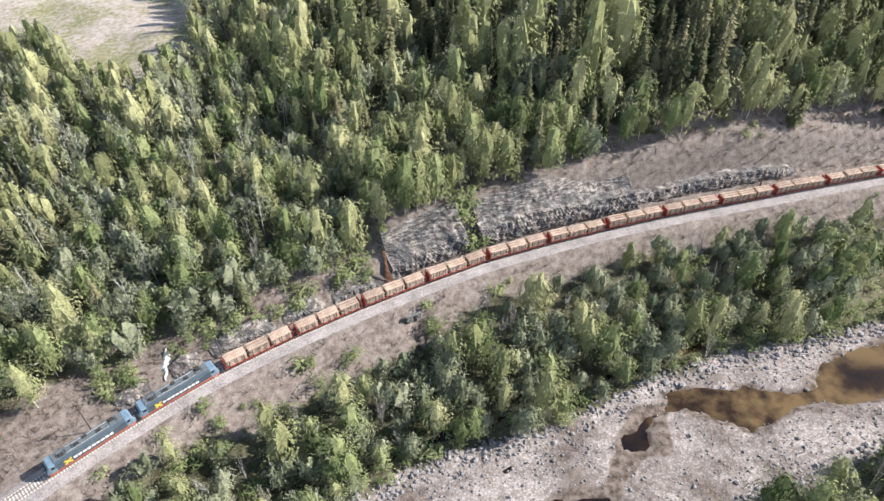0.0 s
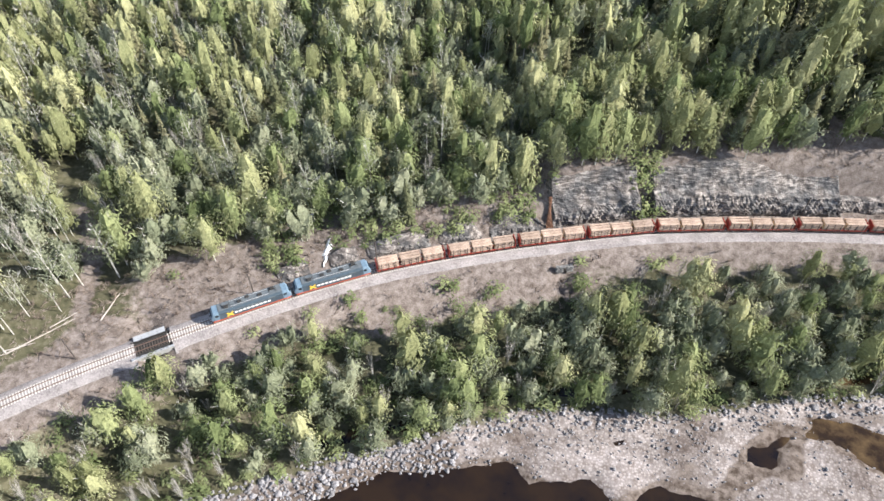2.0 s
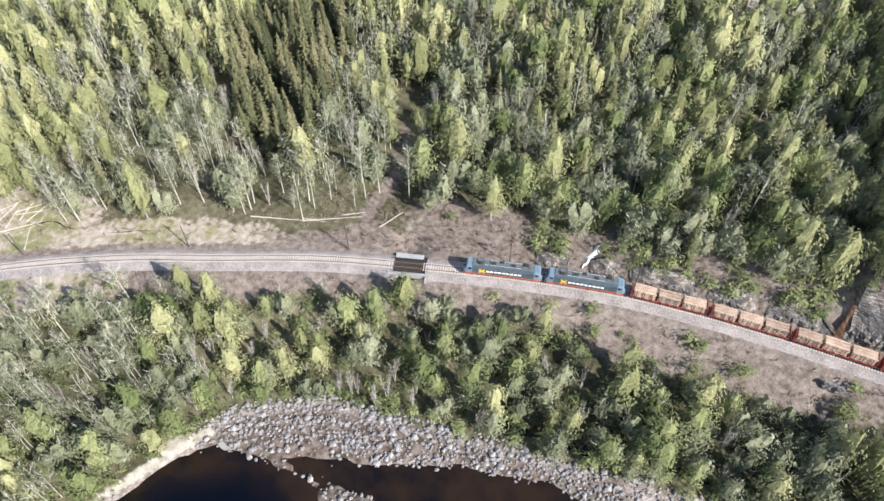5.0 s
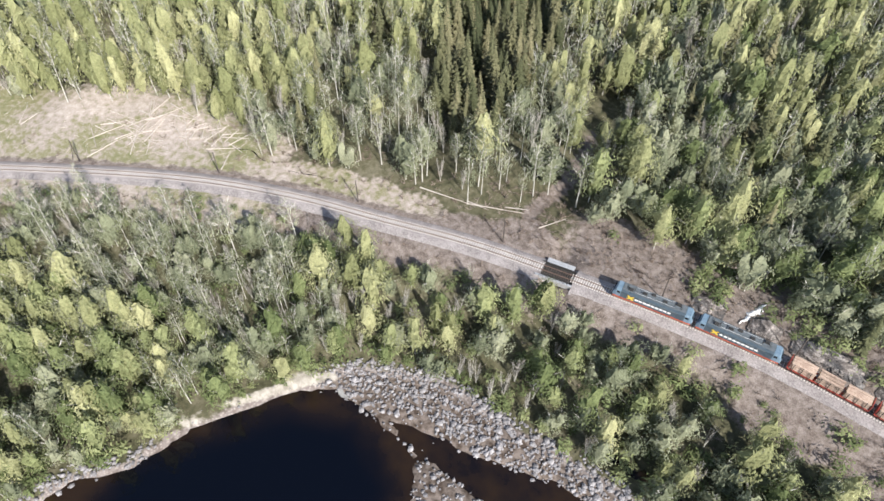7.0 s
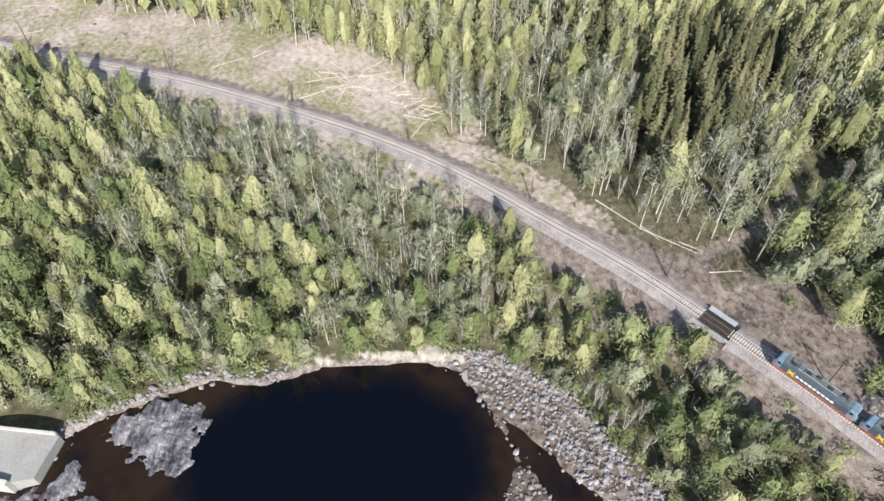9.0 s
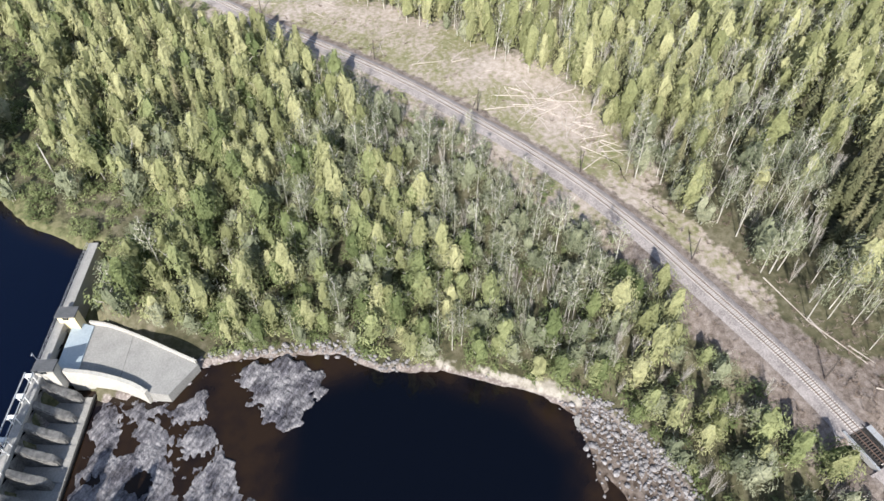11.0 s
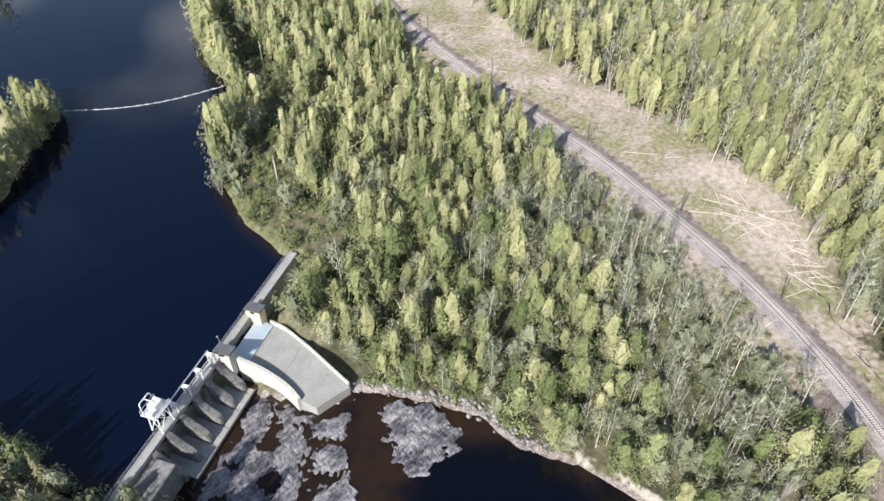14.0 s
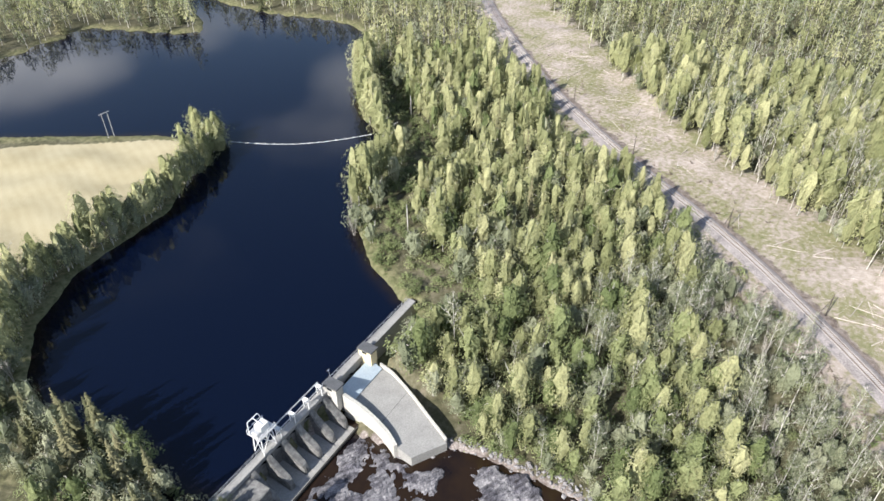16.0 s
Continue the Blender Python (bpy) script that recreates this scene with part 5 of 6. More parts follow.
# pale streak of old ice in the cleft above the track
V = []
for k in range(24):
    t = k / 23
    w = (0.12 + 0.85 * math.sin(math.pi * t ** 1.3) ** 1.2) * (0.85 + 0.25 * math.sin(k * 1.9) + 0.15 * math.sin(k * 4.1))
    mid_u, mid_s = 338.6 - 3.6 * t + 0.2 * math.sin(k * 0.7), 5.8 + 8.5 * t
    for q in (-1, -0.45, 0, 0.45, 1):
        p = beside(mid_u + q * w, mid_s + 0.15 * math.sin(3 * k + q))
        V.append((p.x, p.y, ground_z(p.x, p.y) + 0.42 - 0.4 * q * q + 0.09 * math.sin(2.3 * k + 5 * q)))
F = [(i * 5 + j, (i + 1) * 5 + j, (i + 1) * 5 + j + 1, i * 5 + j + 1) for i in range(23) for j in range(4)]
tagged(new("ice_streak", mesh_of("ice_streak", V, F, [ICE], flat=False)), "white streak of old ice down a rock cleft", "ice")

culvert = thing("stone_culvert", Matrix.Translation(beside(280.5, -7.6, -1.0)) @ Matrix.Rotation(math.atan2(at_track(280.5)[1].y, at_track(280.5)[1].x), 4, "Z"),
                "rough dark stone culvert head in the embankment", "culvert")
rnd = random.Random(11)
for row in range(4):
    for k in range(5):
        x0 = -2.1 + 0.85 * k + (0.3 if row % 2 else 0)
        if row < 3 and abs(x0 + 0.4) < 0.55:
            continue
        part("stone", box(bmesh.new(), x0, x0 + 0.8, -0.3 + rnd.uniform(-0.12, 0.1), 0.5, -2.0 + 0.55 * row, -1.48 + 0.55 * row, 0.06), CONCRETE_DARK, culvert)

# ---- stones of the river ----
def stone_mesh(seed, sub=1):
    bm = bmesh.new()
    bmesh.ops.create_icosphere(bm, subdivisions=sub, radius=0.5)
    for v in bm.verts:
        n = noise.noise(v.co * 2.2 + Vector((seed * 7.3, 0, seed)))
        v.co *= 1 + 0.45 * n
        v.co.z *= 0.72
    me = bpy.data.meshes.new("boulder")
    bm.to_mesh(me)
    bm.free()
    me.materials.append(BOULDER)
    return me


stone_meshes = [stone_mesh(k) for k in range(6)]
stone_arrays = []
for me in stone_meshes:
    v = np.array([x.co[:] for x in me.vertices])
    stone_arrays.append((v, np.array([p.vertices[:] for p in me.polygons])))
small_arrays = []
for k in range(5):
    t_ = (1 + 5 ** 0.5) / 2
    v = np.array([(-1, t_, 0), (1, t_, 0), (-1, -t_, 0), (1, -t_, 0), (0, -1, t_), (0, 1, t_), (0, -1, -t_), (0, 1, -t_), (t_, 0, -1), (t_, 0, 1), (-t_, 0, -1), (-t_, 0, 1)]) / 3.8
    v = v * rng.uniform(0.7, 1.25, (12, 1)) * (1, 1, 0.72)
    f = np.array([(0, 11, 5), (0, 5, 1), (0, 1, 7), (0, 7, 10), (0, 10, 11), (1, 5, 9), (5, 11, 4), (11, 10, 2), (10, 7, 6), (7, 1, 8),
                  (3, 9, 4), (3, 4, 2), (3, 2, 6), (3, 6, 8), (3, 8, 9), (4, 9, 5), (2, 4, 11), (6, 2, 10), (8, 6, 7), (9, 8, 1)])
    small_arrays.append((v, f))
A = rng.uniform(-95, 125, 90000)
B = rng.uniform(-92, 122, 90000)
bed = polygon(A, B, RIVERBED)
band = (bed > -1.8) & (bed < 26) & (B > 0.62 * A - 62)
A, B, bed = A[band], B[band], bed[band]
water = np.maximum.reduce([polygon(A, B, q) for q in (POOL, SIDEPOOL, UPPOOL, CHANNEL)])
rocky = np.where((A < -18) & (B > -2), 1.0, np.where(B <= -2, np.where(B < -38, 0.9, 0.12), np.where(bed < 3.5, 0.6, 0.45)))
pick = (water < np.where(rng.random(len(A)) < 0.25, 1.6, 0.4)) & (polygon(A, B, SANDBANK) < 0.3) & (polygon(A, B, SHELF) < 0) & (polygon(A, B, ISLET) < 0.5) & (rng.random(len(A)) < rocky * np.where(bed > 10, 0.35, 1.0))
A, B, rocky = A[pick][:9800], B[pick][:9800], rocky[pick][:9800]
size = (0.28 + rng.gamma(2.0, 0.17, len(A))) * np.where(rocky > 0.5, 1.25, 0.7)
size = np.minimum(size, 1.9)
Zs = height(A, B)
order = np.argsort(-size)
single = set(order[:140].tolist())
Vs, Fs, n = [], [], 0
for i in range(len(A)):
    k = int(rng.integers(5))
    a, g = rng.uniform(0, 2 * np.pi), size[i]
    z = max(Zs[i], LOW - 0.4) + 0.15 * g
    if i in single:
        ob = new("boulder", stone_meshes[k])
        ob.matrix_world = pose(A[i], B[i], z, 0, 0, math.degrees(a)) @ Matrix.Diagonal((g, g * 0.8, g * 0.85, 1))
        tagged(ob, "rounded grey boulder on the river shore", "boulder", "boulders on the shore")
        continue
    v, f = stone_arrays[k] if g > 1.0 else small_arrays[k]
    c, s_, q = math.cos(a) * g, math.sin(a) * g, rng.uniform(0.6, 1.0)
    Vs.append(np.stack([v[:, 0] * c - v[:, 1] * s_ * q + A[i], v[:, 0] * s_ + v[:, 1] * c * q + B[i], v[:, 2] * g + z], 1))
    Fs.append(f + n)
    n += len(v)
tagged(new("shore_stones", mesh_of("shore_stones", np.vstack(Vs), np.vstack(Fs), [BOULDER])), "grey rounded stones heaped along the river shore", "stones", kind="stuff")


def bedrock(name, outline, lift, seed, label):
    """A washed shelf of bedrock with grooves that run under water."""
    x0, y0 = np.min(outline, 0) - 4
    x1, y1 = np.max(outline, 0) + 4
    xs, ys = np.arange(x0, x1, 0.5), np.arange(y0, y1, 0.5)
    P, Q = np.meshgrid(xs, ys)
    P, Q = P.ravel(), Q.ravel()
    d = polygon(P, Q, outline) + 1.6 * lumps(P, Q, 2.4, seed) + 1.0 * lumps(P, Q, 0.9, seed + 3)
    z = []
    for x, y, e in zip(P, Q, d):
        r = noise.noise((x * 0.16, y * 0.16, seed)) * 0.9 + 0.45 * abs(noise.noise((x * 0.5 + y * 0.35, y * 0.5 - x * 0.3, seed))) + 0.22 * noise.noise((x * 1.3, y * 1.3, seed))
        z.append(LOW + lift + r * 0.85 - max(0, 1.2 - e) * 1.1)
    n = len(xs)
    i = (np.arange(len(ys) - 1)[:, None] * n + np.arange(n - 1)).ravel()
    F = np.stack([i, i + 1, i + n + 1, i + n], 1)
    F = F[(d[F] > -0.8).all(1)]
    used, inv = np.unique(F, return_inverse=True)
    V = np.stack([P, Q, np.array(z)], 1)[used]
    return tagged(new(name, mesh_of(name, V, inv.reshape(-1, 4), [WATERROCK])), label, "rock")


bedrock("rock_islet", ISLET, 0.35, 1.0, "pale washed rock islet in the dark pool")

# ---- dam ----
dam_dir = (DAM_B - DAM_A).normalized()
DAM = Matrix.Translation((DAM_A.x, DAM_A.y, 0)) @ Matrix.Rotation(math.atan2(dam_dir.y, dam_dir.x), 4, "Z")   # x along the crest, y downstream


def dam_xy(x, y):
    p = DAM @ Vector((x, y, 0))
    return (p.x, p.y)


bedrock("bedrock_shelf", [dam_xy(*p) for p in ((37, 10.2), (40, 24), (40.5, 28), (33, 34), (35, 37), (44, 36), (52, 44), (64, 49), (74, 42), (76, 10.2))], 0.05, 4.0, "grooved grey bedrock below the dam with puddles")
dam = thing("dam", DAM, "weathered concrete dam with buttress piers and a walkway", "dam", kind="structure")
part("crest_wall", box(bmesh.new(), -3, 22, -0.9, 1.6, -13, -3.0, 0.1), CONCRETE, dam, "grey concrete crest wall")
part("gate_beam", box(bmesh.new(), 22, 38, -0.9, 1.2, -5.6, -3.0, 0.08), CONCRETE, dam)
part("crest_walk", box(bmesh.new(), 38, 78, -0.9, 1.1, -4.2, -3.0, 0.08), CONCRETE, dam, "grey concrete walkway")
# weir wall behind the piers, darker than crest walk and aprons
part("back_wall", box(bmesh.new(), 38, 78, -0.6, 0.6, -14, -4.2), CONCRETE_DARK, dam, "dark concrete weir wall")
part("gate_leaf", box(bmesh.new(), 22, 36, 0.2, 0.6, -10, -5.0), DARK_STEEL, dam, "dark steel sluice gate")
for k in range(6):
    x = 38.9 + 5.1 * k
    pr = bmesh.new()
    pts = [(0.6, -3.3), (1.7, -3.9), (2.6, -5.2), (3.8, -6.6), (5.4, -7.8), (6.8, -8.5), (7.5, -9.6), (7.6, -14.5), (0.6, -14.5)]
    half = [0.75, 0.8, 0.9, 1.0, 1.0, 0.9, 0.6, 0.7, 0.9]
    a = [pr.verts.new((x - w, y, z)) for (y, z), w in zip(pts, half)]
    b = [pr.verts.new((x + w, y, z)) for (y, z), w in zip(pts, half)]
    pr.faces.new(a)
    pr.faces.new(b[::-1])
    for i in range(len(pts)):
        pr.faces.new((a[i], a[(i + 1) % len(pts)], b[(i + 1) % len(pts)], b[i]))
    bmesh.ops.recalc_face_normals(pr, faces=pr.faces)
    rim = [e for e in pr.edges if any(v in a for v in e.verts) != any(v in b for v in e.verts) or all(v.co.z > -10 for v in e.verts)]
    bmesh.ops.bevel(pr, geom=rim, offset=0.22, segments=2, affect="EDGES")
    part("pier", pr, CONCRETE_DARK, dam, "stained concrete buttress pier")
    if k < 5:
        sl = bmesh.new()
        prism(sl, [(x + 0.9, 0.6), (x + 4.2, 0.6), (x + 4.2, 9.4), (x + 0.9, 9.4)], -14, [-10.4, -10.4, -11.7, -11.7])
        part("apron", sl, CONCRETE, dam, "grey concrete apron bay")
        part("bay_floor", box(bmesh.new(), x - 0.9, x + 0.9, 7.3, 9.4, -14, -11.72), CONCRETE, dam)
part("toe_beam", box(bmesh.new(), 37.5, 66, 9.5, 9.95, -13, -11.2, 0.04), DARK_STEEL, dam, "dark toe beam")
part("end_wall", box(bmesh.new(), 65, 78, -0.8, 7.0, -14, -4.4, 0.2), CONCRETE_DARK, dam)
for k in range(27):
    x = -2 + 3.0 * k
    if 37 < x < 57:
        continue
    part("railing_post", rod(bmesh.new(), (x, -0.75, -3.0), (x, -0.75, -1.9), 0.04), STEEL, dam)
for a, b in ((-2, 37), (57, 78)):
    part("railing", rod(rod(bmesh.new(), (a, -0.75, -1.9), (b, -0.75, -1.9), 0.045), (a, -0.75, -2.4), (b, -0.75, -2.4), 0.03), STEEL, dam)
# raised lifting gallery with portal frames
for k in range(4):
    x = 39.2 + 5.0 * k
    fr = rod(rod(bmesh.new(), (x, -0.7, -3.0), (x, -0.7, 0.0), 0.13), (x, 0.9, -3.0), (x, 0.9, 0.0), 0.13)
    part("gallery_frame", rod(box(fr, x - 0.5, x + 0.5, -0.9, 1.1, -0.1, 0.15), (x, -0.7, -2.9), (x, 0.9, -0.1), 0.06), WHITE, dam, "white steel portal frame")
part("gallery_rail", box(box(bmesh.new(), 38.5, 55.5, -0.85, -0.65, 0.15, 0.4), 38.5, 55.5, 0.85, 1.0, 0.15, 0.4), STEEL, dam)

chute = thing("spillway_chute", DAM, "wide concrete spillway chute between curved pale walls", "spillway", kind="structure")
fl = bmesh.new()
east = [(21.0, 5.4), (21.6, 10.0), (24.5, 17.5), (28.0, 25.0), (31.6, 32.6)]
west = [(34.8, 4.6), (34.9, 10.0), (35.8, 15.0), (37.2, 19.5), (39.4, 23.6), (39.8, 27.3)]
outline = east + [(39.8, 27.6)] + west[::-1][1:]
prism(fl, outline, -14.0, [-6.7 - 0.09 * max(0, y - 4) for x, y in outline])
part("chute_floor", fl, CONCRETE, chute, "smooth grey chute floor")
part("sill", prism(bmesh.new(), [(21.4, 2.4), (34.6, 2.4), (34.6, 6.4), (21.4, 6.4)], -13, [-4.7, -4.7, -6.6, -6.6]), CONCRETE_BLUE, chute, "pale blue sill below the gate")
joint = box(bmesh.new(), 24.4, 35.6, 16.0, 16.12, -8.0, -7.76)
part("joint", joint, CONCRETE_DARK, chute)


def curved_wall(pts, thick, top, name):
    bmw = bmesh.new()
    c = np.array(pts, float)
    d = np.gradient(c, axis=0)
    d /= np.linalg.norm(d, axis=1)[:, None]
    nrm = np.stack([-d[:, 1], d[:, 0]], 1) * thick / 2
    rows = []
    for p, q, t in zip(c, nrm, top):
        rows.append([bmw.verts.new((p[0] - q[0], p[1] - q[1], -14)), bmw.verts.new((p[0] - q[0], p[1] - q[1], t)), bmw.verts.new((p[0] + q[0], p[1] + q[1], t)), bmw.verts.new((p[0] + q[0], p[1] + q[1], -14))])
    for a, b in zip(rows, rows[1:]):
        for i in range(4):
            bmw.faces.new((a[i], a[(i + 1) % 4], b[(i + 1) % 4], b[i]))
    bmw.faces.new(rows[0])
    bmw.faces.new(rows[-1][::-1])
    bmesh.ops.recalc_face_normals(bmw, faces=bmw.faces)
    return part(name, bmw, CONCRETE_PALE, chute, "pale curved training wall")


ew = spline([(x - 0.3, y) for x, y in east], 1.6)
ww = spline([(x + 0.6, y) for x, y in west[:5]], 1.6)
curved_wall(ew, 0.5, [-5.4 - 0.09 * max(0, y - 4) - 0.5 * min(1, i / 5) for i, (x, y) in enumerate(ew)], "training_wall")
curved_wall(ww, 0.95, [-3.9 - 3.6 * (i / len(ww)) ** 0.8 for i in range(len(ww))], "training_wall")


def gatehouse(x, label):
    ob = thing("gatehouse", DAM @ Matrix.Translation((x, 0, 0)), label, "gatehouse", "gatehouses on the dam")
    part("body", box(bmesh.new(), -1.35, 1.35, 0.2, 4.2, -9, -0.85, 0.05), CREAM if x < 30 else CONCRETE_PALE, ob)
    rf = bmesh.new()
    prism(rf, [(-1.6, -0.1), (1.6, -0.1), (1.6, 4.6), (-1.6, 4.6)], -0.85, [-0.6, -0.35, -0.35, -0.6])
    part("roof", rf, ROOFING, ob, "dark sheet roof")
    part("door", box(bmesh.new(), -0.5, 0.5, 0.16, 0.21, -2.98, -1.2), DARK_STEEL, ob)
    part("window", box(bmesh.new(), 1.33, 1.38, 1.4, 2.8, -1.9, -1.2), GLASS, ob)
    return ob


gatehouse(21.6, "small cream gatehouse with a dark roof on the dam")
gatehouse(36.3, "small pale concrete gatehouse with a dark roof")
lamp = thing("street_lamp", DAM @ Matrix.Translation((34.0, -0.7, -3.0)), "thin steel lamp post on the walkway rail", "lamp post")
part("pole", rod(bmesh.new(), (0, 0, 0), (0, 0, 3.6), 0.06, 0.04), STEEL, lamp)
part("head", box(bmesh.new(), -0.15, 0.5, -0.12, 0.12, 3.55, 3.7, 0.03), STEEL, lamp)

crane = thing("gantry_crane", DAM @ Matrix.Translation((58.0, -0.4, -3.0)), "white steel lattice trash-rack crane standing on the dam", "crane")
for x in (-2, 2):
    for y in (-1.6, 1.3):
        part("leg", rod(bmesh.new(), (x, y, 0), (x * 0.85, y * 0.8, 6.0), 0.16), WHITE, crane)
    part("brace", rod(rod(bmesh.new(), (x, -1.6, 0.4), (x * 0.85, 1.1, 5.8), 0.08), (x, 1.3, 0.4), (x * 0.85, -1.3, 5.8), 0.08), WHITE, crane)
for y in (-1.4, 1.1):
    part("brace", rod(rod(bmesh.new(), (-2, y, 0.4), (1.7, y, 5.8), 0.08), (2, y, 0.4), (-1.7, y, 5.8), 0.08), WHITE, crane)
part("platform", box(bmesh.new(), -2.6, 2.6, -2.2, 1.9, 6.0, 6.25, 0.04), STEEL, crane)
part("winch_house", box(bmesh.new(), -1.5, 1.0, -1.2, 0.9, 6.25, 8.2, 0.08), WHITE, crane, "white winch house")
part("hoist_frame", rod(rod(rod(rod(bmesh.new(), (-2.2, -1.8, 6.3), (-1.6, -2.4, 8.8), 0.12), (2.2, -1.8, 6.3), (1.6, -2.4, 8.8), 0.12), (-1.6, -2.4, 8.8), (1.6, -2.4, 8.8), 0.12), (0, -2.4, 8.8), (0, 0.4, 8.4), 0.1), WHITE, crane)
part("counterweight", box(bmesh.new(), 1.2, 2.3, -0.8, 0.9, 6.25, 7.3, 0.06), STEEL, crane)
for x in (-2.5, 0, 2.5):
    part("handrail", rod(rod(bmesh.new(), (x, -2.1, 6.2), (x, -2.1, 7.4), 0.06), (x, 1.8, 6.2), (x, 1.8, 7.4), 0.06), WHITE, crane)
part("handrail", rod(rod(bmesh.new(), (-2.5, -2.1, 7.4), (2.5, -2.1, 7.4), 0.06), (-2.5, 1.8, 7.4), (2.5, 1.8, 7.4), 0.06), WHITE, crane)

# floating boom across the reservoir
boom = thing("floating_boom", Matrix.Translation((0, 0, HIGH)), "thin white floating boom across the reservoir", "boom")
a, b = Vector((-79, -256, 0.08)), Vector((-129, -227, 0.08))
last = None
for k in range(33):
    t = k / 32
    p = a.lerp(b, t) + Vector((0.5, 0.87, 0)) * 5.0 * math.sin(math.pi * t)
    if last is not None:
        part("float", rod(bmesh.new(), last.lerp(p, 0.1), last.lerp(p, 0.9), 0.11, seg=6), WHITE, boom)
    last = p
for k in range(0, 33, 2):
    t = k / 32
    p = a.lerp(b, t) + Vector((0.5, 0.87, 0)) * 5.0 * math.sin(math.pi * t)
    part("outrigger", box(bmesh.new(), p.x - 0.12, p.x + 0.12, p.y - 1.0, p.y + 0.2, -0.05, 0.12), WHITE, boom)

# ---- poles ----


def line_pole(u, s, tall, stay, label):
    p = beside(u, s)
    _, d = at_track(u)
    ob = thing("line_pole", Matrix.Translation((p.x, p.y, ground_z(p.x, p.y))) @ Matrix.Rotation(math.atan2(d.y, d.x), 4, "Z"), label, "pole", "poles along the line")
    part("post", rod(bmesh.new(), (0, 0, -0.5), (0, 0, tall), 0.17, 0.12, 8), WOOD_POLE, ob)
    part("arm", rod(bmesh.new(), (0, 0, tall - 1.4), (0, 2.6, tall - 1.1), 0.05), WOOD_POLE, ob)
    if stay:
        part("stay", rod(bmesh.new(), (2.2, -0.4, -0.3), (0, 0, tall * 0.8), 0.11, 0.09, 6), WOOD_POLE, ob)
    return ob


for u, s, stay in ((274, 4.3, 0), (326, 3.9, 0), (356, 4.2, 0), (396, 4.0, 0), (436, 4.2, 0), (476, 4.0, 0), (516, 4.4, 1), (560, 4.0, 1), (614, 4.2, 0), (664, 4.2, 0), (216, 4.6, 0), (166, 4.6, 0)):
    line_pole(u, s, 7.6, stay, "dark wooden line pole beside the track" + (" with a slanting stay" if stay else ""))


def twin_pole(x, y, turn, tall=9.5):
    ob = thing("power_pole", pose(x, y, ground_z(x, y), 0, 0, turn), "grey wooden twin power pole with a crossarm", "power pole", "power poles by the reservoir")
    for sx in (-1.3, 1.3):
        part("post", rod(bmesh.new(), (sx, 0, -0.5), (sx, 0, tall), 0.15, 0.11, 8), GREY_POLE, ob)
    part("crossarm", box(bmesh.new(), -2.4, 2.4, -0.09, 0.09, tall - 0.5, tall - 0.25, 0.02), GREY_POLE, ob)
    for sx in (-2.2, 0, 2.2):
        part("insulator", rod(bmesh.new(), (sx, 0, tall - 0.25), (sx, 0, tall + 0.1), 0.07), CONCRETE_DARK, ob)


for x, y in ((-101, -158), (-150, -228)):
    twin_pole(x, y, 60)
twin_pole(-40, -289, 20, 11.0)

# pale slab at the water's edge
part_pts = [(-81.5 + 2.6 * math.cos(a) * (1 + 0.12 * math.sin(3 * a)), 4.4 + 2.3 * math.sin(a)) for a in np.linspace(0, 2 * math.pi, 15)[:-1]]
bm = prism(bmesh.new(), part_pts, LOW - 0.6, LOW + 0.22)
slab = part("concrete_slab", bm, CONCRETE, None)
tagged(slab, "flat grey concrete slab at the water's edge", "slab")

# ---- felled timber on the cleared strip ----
def felled(n, length):
    bm = bmesh.new()
    rnd = random.Random(n)
    rod(bm, (-length / 2, 0, 0.12), (length / 2, 0, 0.12), 0.15, 0.07, 6)
    for k in range(9):
        x = rnd.uniform(-0.2, 0.45) * length
        rod(bm, (x, 0, 0.14), (x + rnd.uniform(0.3, 1.2), rnd.uniform(-1.1, 1.1), 0.14 + rnd.uniform(0.0, 0.5)), 0.03, 0.01, 3)
    me = bpy.data.meshes.new("felled_log")
    bm.to_mesh(me)
    bm.free()
    me.materials.append(DEADWOOD)
    return me


felled_meshes = [felled(k, 5.0 + 1.6 * k) for k in range(5)]
made = 0
while made < 95:
    u = random.gauss(488, 15) if made < 65 else random.uniform(470, 760)
    s = random.gauss(22, 7) if made < 65 else random.uniform(9, 34)
    p = beside(u, s)
    if s < 9 or polygon([p.x], [p.y], CLEARCUT)[0] < 0.5:
        continue
    _, d = at_track(u)
    ob = new("felled_log", felled_meshes[made % 5])
    turn = random.uniform(0, 180)
    ob.matrix_world = pose(p.x, p.y, ground_z(p.x, p.y) + 0.05 + random.uniform(0, 0.25), 0, random.uniform(-4, 4), turn)
    tagged(ob, "bleached felled log lying on the cleared ground", "log", "felled logs on the cleared strip")
    made += 1
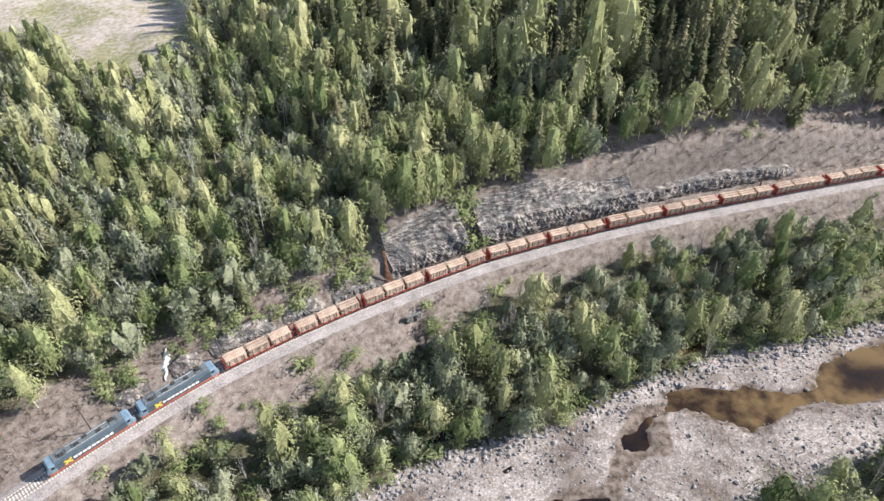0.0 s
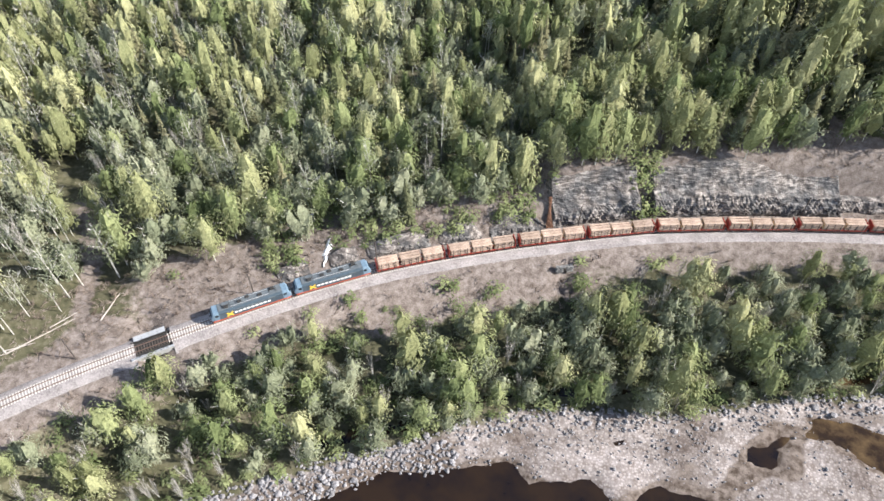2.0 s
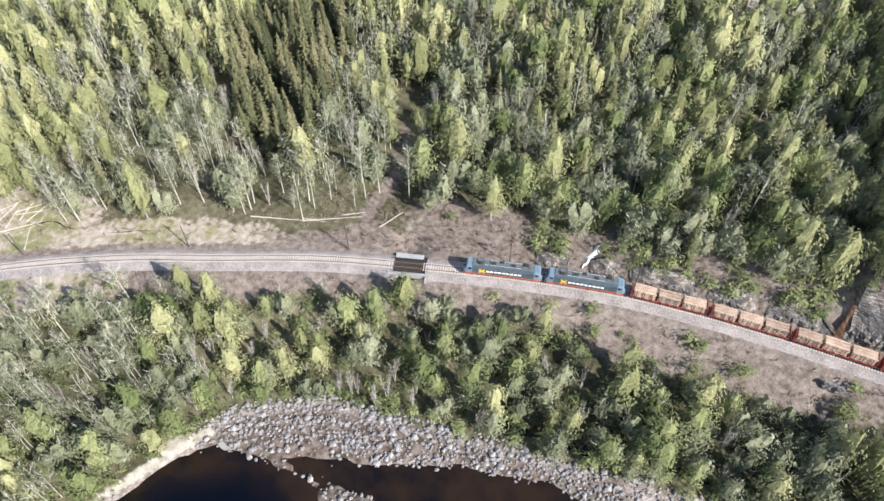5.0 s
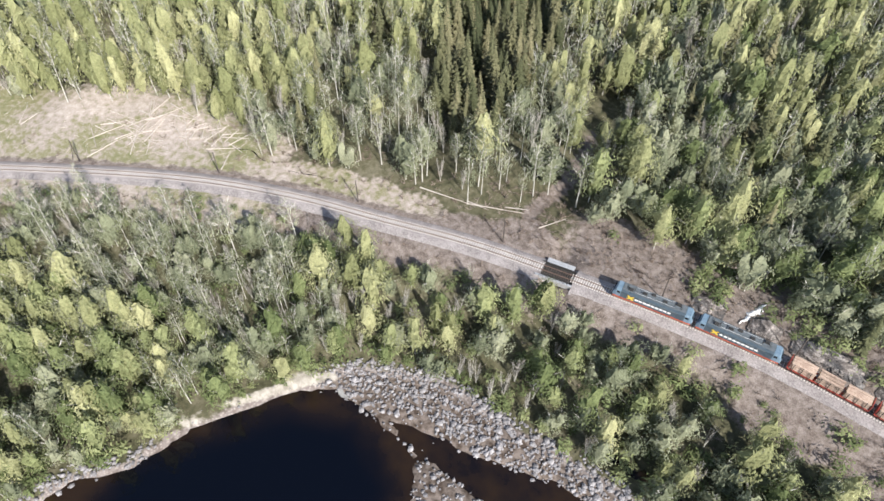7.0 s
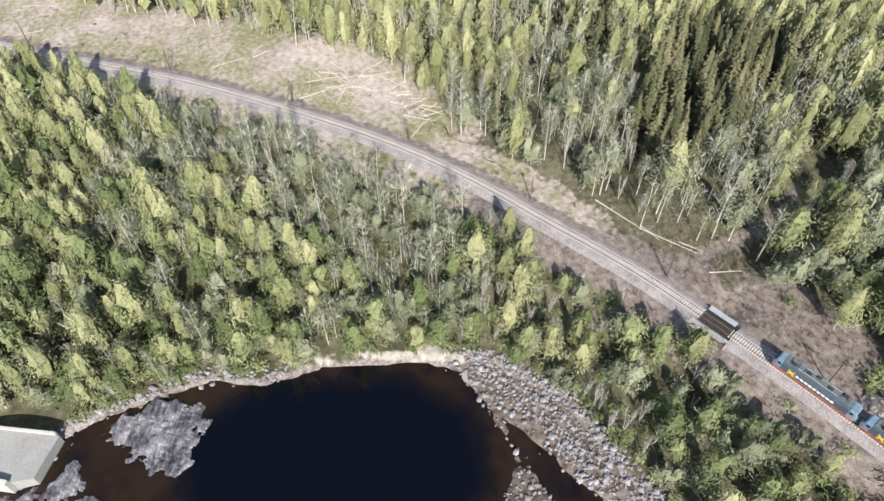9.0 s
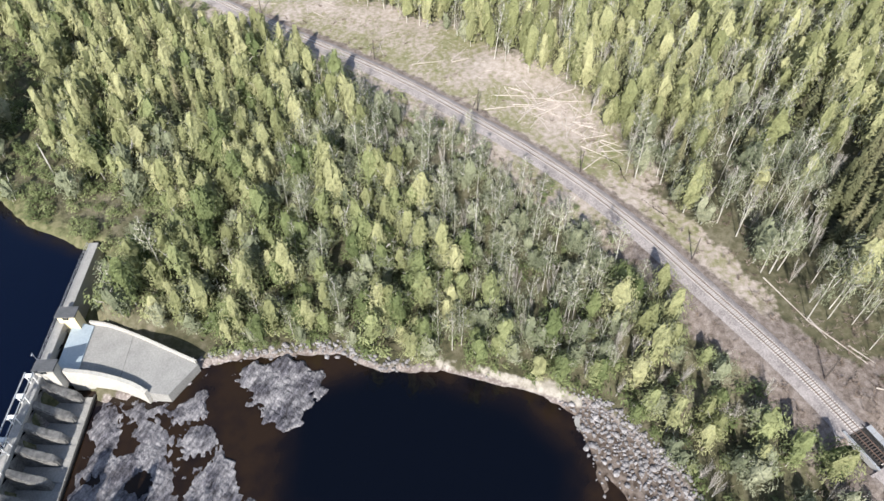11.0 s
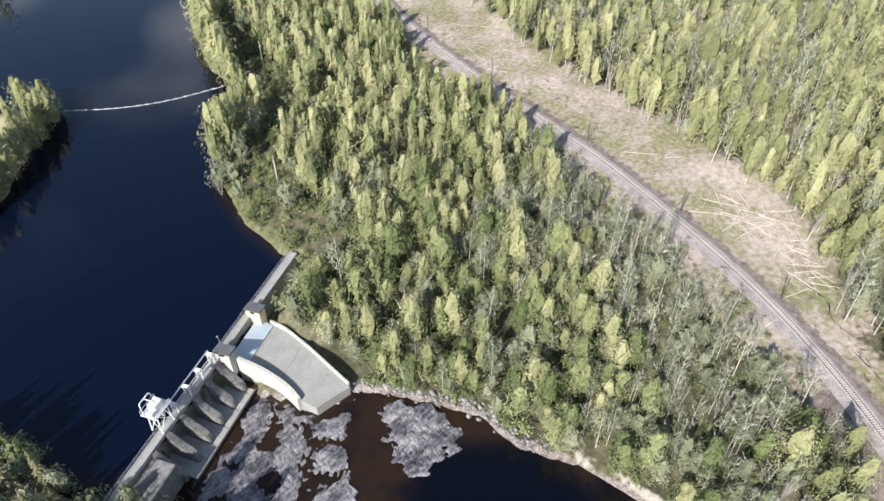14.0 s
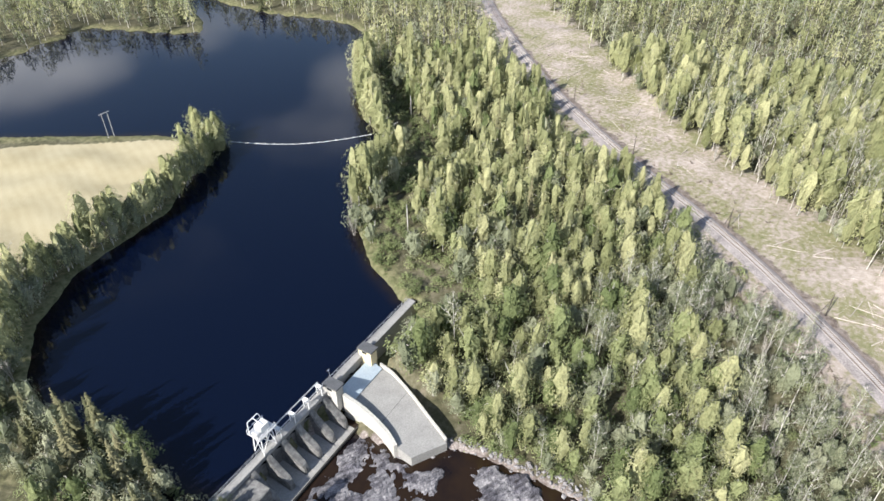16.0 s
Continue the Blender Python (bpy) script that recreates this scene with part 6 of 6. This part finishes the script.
for x, y, turn, k, stretch in ((-123.4, 41.7, 46, 4, 1.25), (-114.5, 53, 58, 4, 1.35), (-112.5, 58.5, 62, 1, 1.0), (-104.8, 65, 95, 2, 1.0), (-117, 49, 40, 1, 1.0)):
    ob = new("felled_log", felled_meshes[k])
    ob.matrix_world = pose(x, y, ground_z(x, y) + 0.1, 0, 0, turn) @ Matrix.Diagonal((stretch, 1.2, 1.2, 1))
    tagged(ob, "bleached felled log lying beside the track", "log", "felled logs on the cleared strip")
Vs, Fs = [], []
for k in range(1700):
    u, s = random.uniform(455, 740), random.uniform(7, 46)
    p = beside(u, s)
    Vs.append((p.x, p.y, u))
P = np.array(Vs)
P = P[polygon(P[:, 0], P[:, 1], CLEARCUT) > 0.3]
Zg = height(P[:, 0], P[:, 1])
a = rng.uniform(0, np.pi, len(P))
ln, w = rng.uniform(0.4, 1.6, len(P)), rng.uniform(0.025, 0.06, len(P))
dx, dy = np.cos(a), np.sin(a)
tri = np.stack([np.stack([P[:, 0] - dx * ln - dy * w, P[:, 1] - dy * ln + dx * w, Zg + 0.05], 1), np.stack([P[:, 0] - dx * ln + dy * w, P[:, 1] - dy * ln - dx * w, Zg + 0.05], 1),
                np.stack([P[:, 0] + dx * ln, P[:, 1] + dy * ln, Zg + rng.uniform(0.1, 0.5, len(P))], 1), np.stack([P[:, 0], P[:, 1], Zg + 0.22], 1)], 1).reshape(-1, 3)
base = np.arange(len(P))[:, None] * 4
faces = np.concatenate([base + np.array([q]) for q in ((0, 1, 3), (1, 2, 3), (2, 0, 3), (0, 2, 1))])
tagged(new("logging_slash", mesh_of("logging_slash", tri, faces, [DEADWOOD])), "pale branch litter strewn over the cleared strip", "branches", kind="stuff")

# dark ditch curving along the edge of the cleared strip
V, F = [], []
for k, (x, y) in enumerate(spline([(-160, -9), (-157.8, -4.5), (-153.9, -2.7), (-149.9, 0.5), (-145.1, 5.7), (-141.5, 11.5), (-138, 16)], 1.0)):
    for q in (-0.45, 0.45):
        w = q * (0.8 + 0.35 * math.sin(k * 1.3))
        V.append((x + 0.7 * w, y + 0.7 * w, ground_z(x, y) + 0.14))
    if k:
        F.append((2 * k - 2, 2 * k - 1, 2 * k + 1, 2 * k))
tagged(new("ditch_water", mesh_of("ditch_water", V, F, [WATER], flat=False)), "narrow dark ditch beside the cleared strip", "ditch", kind="structure")
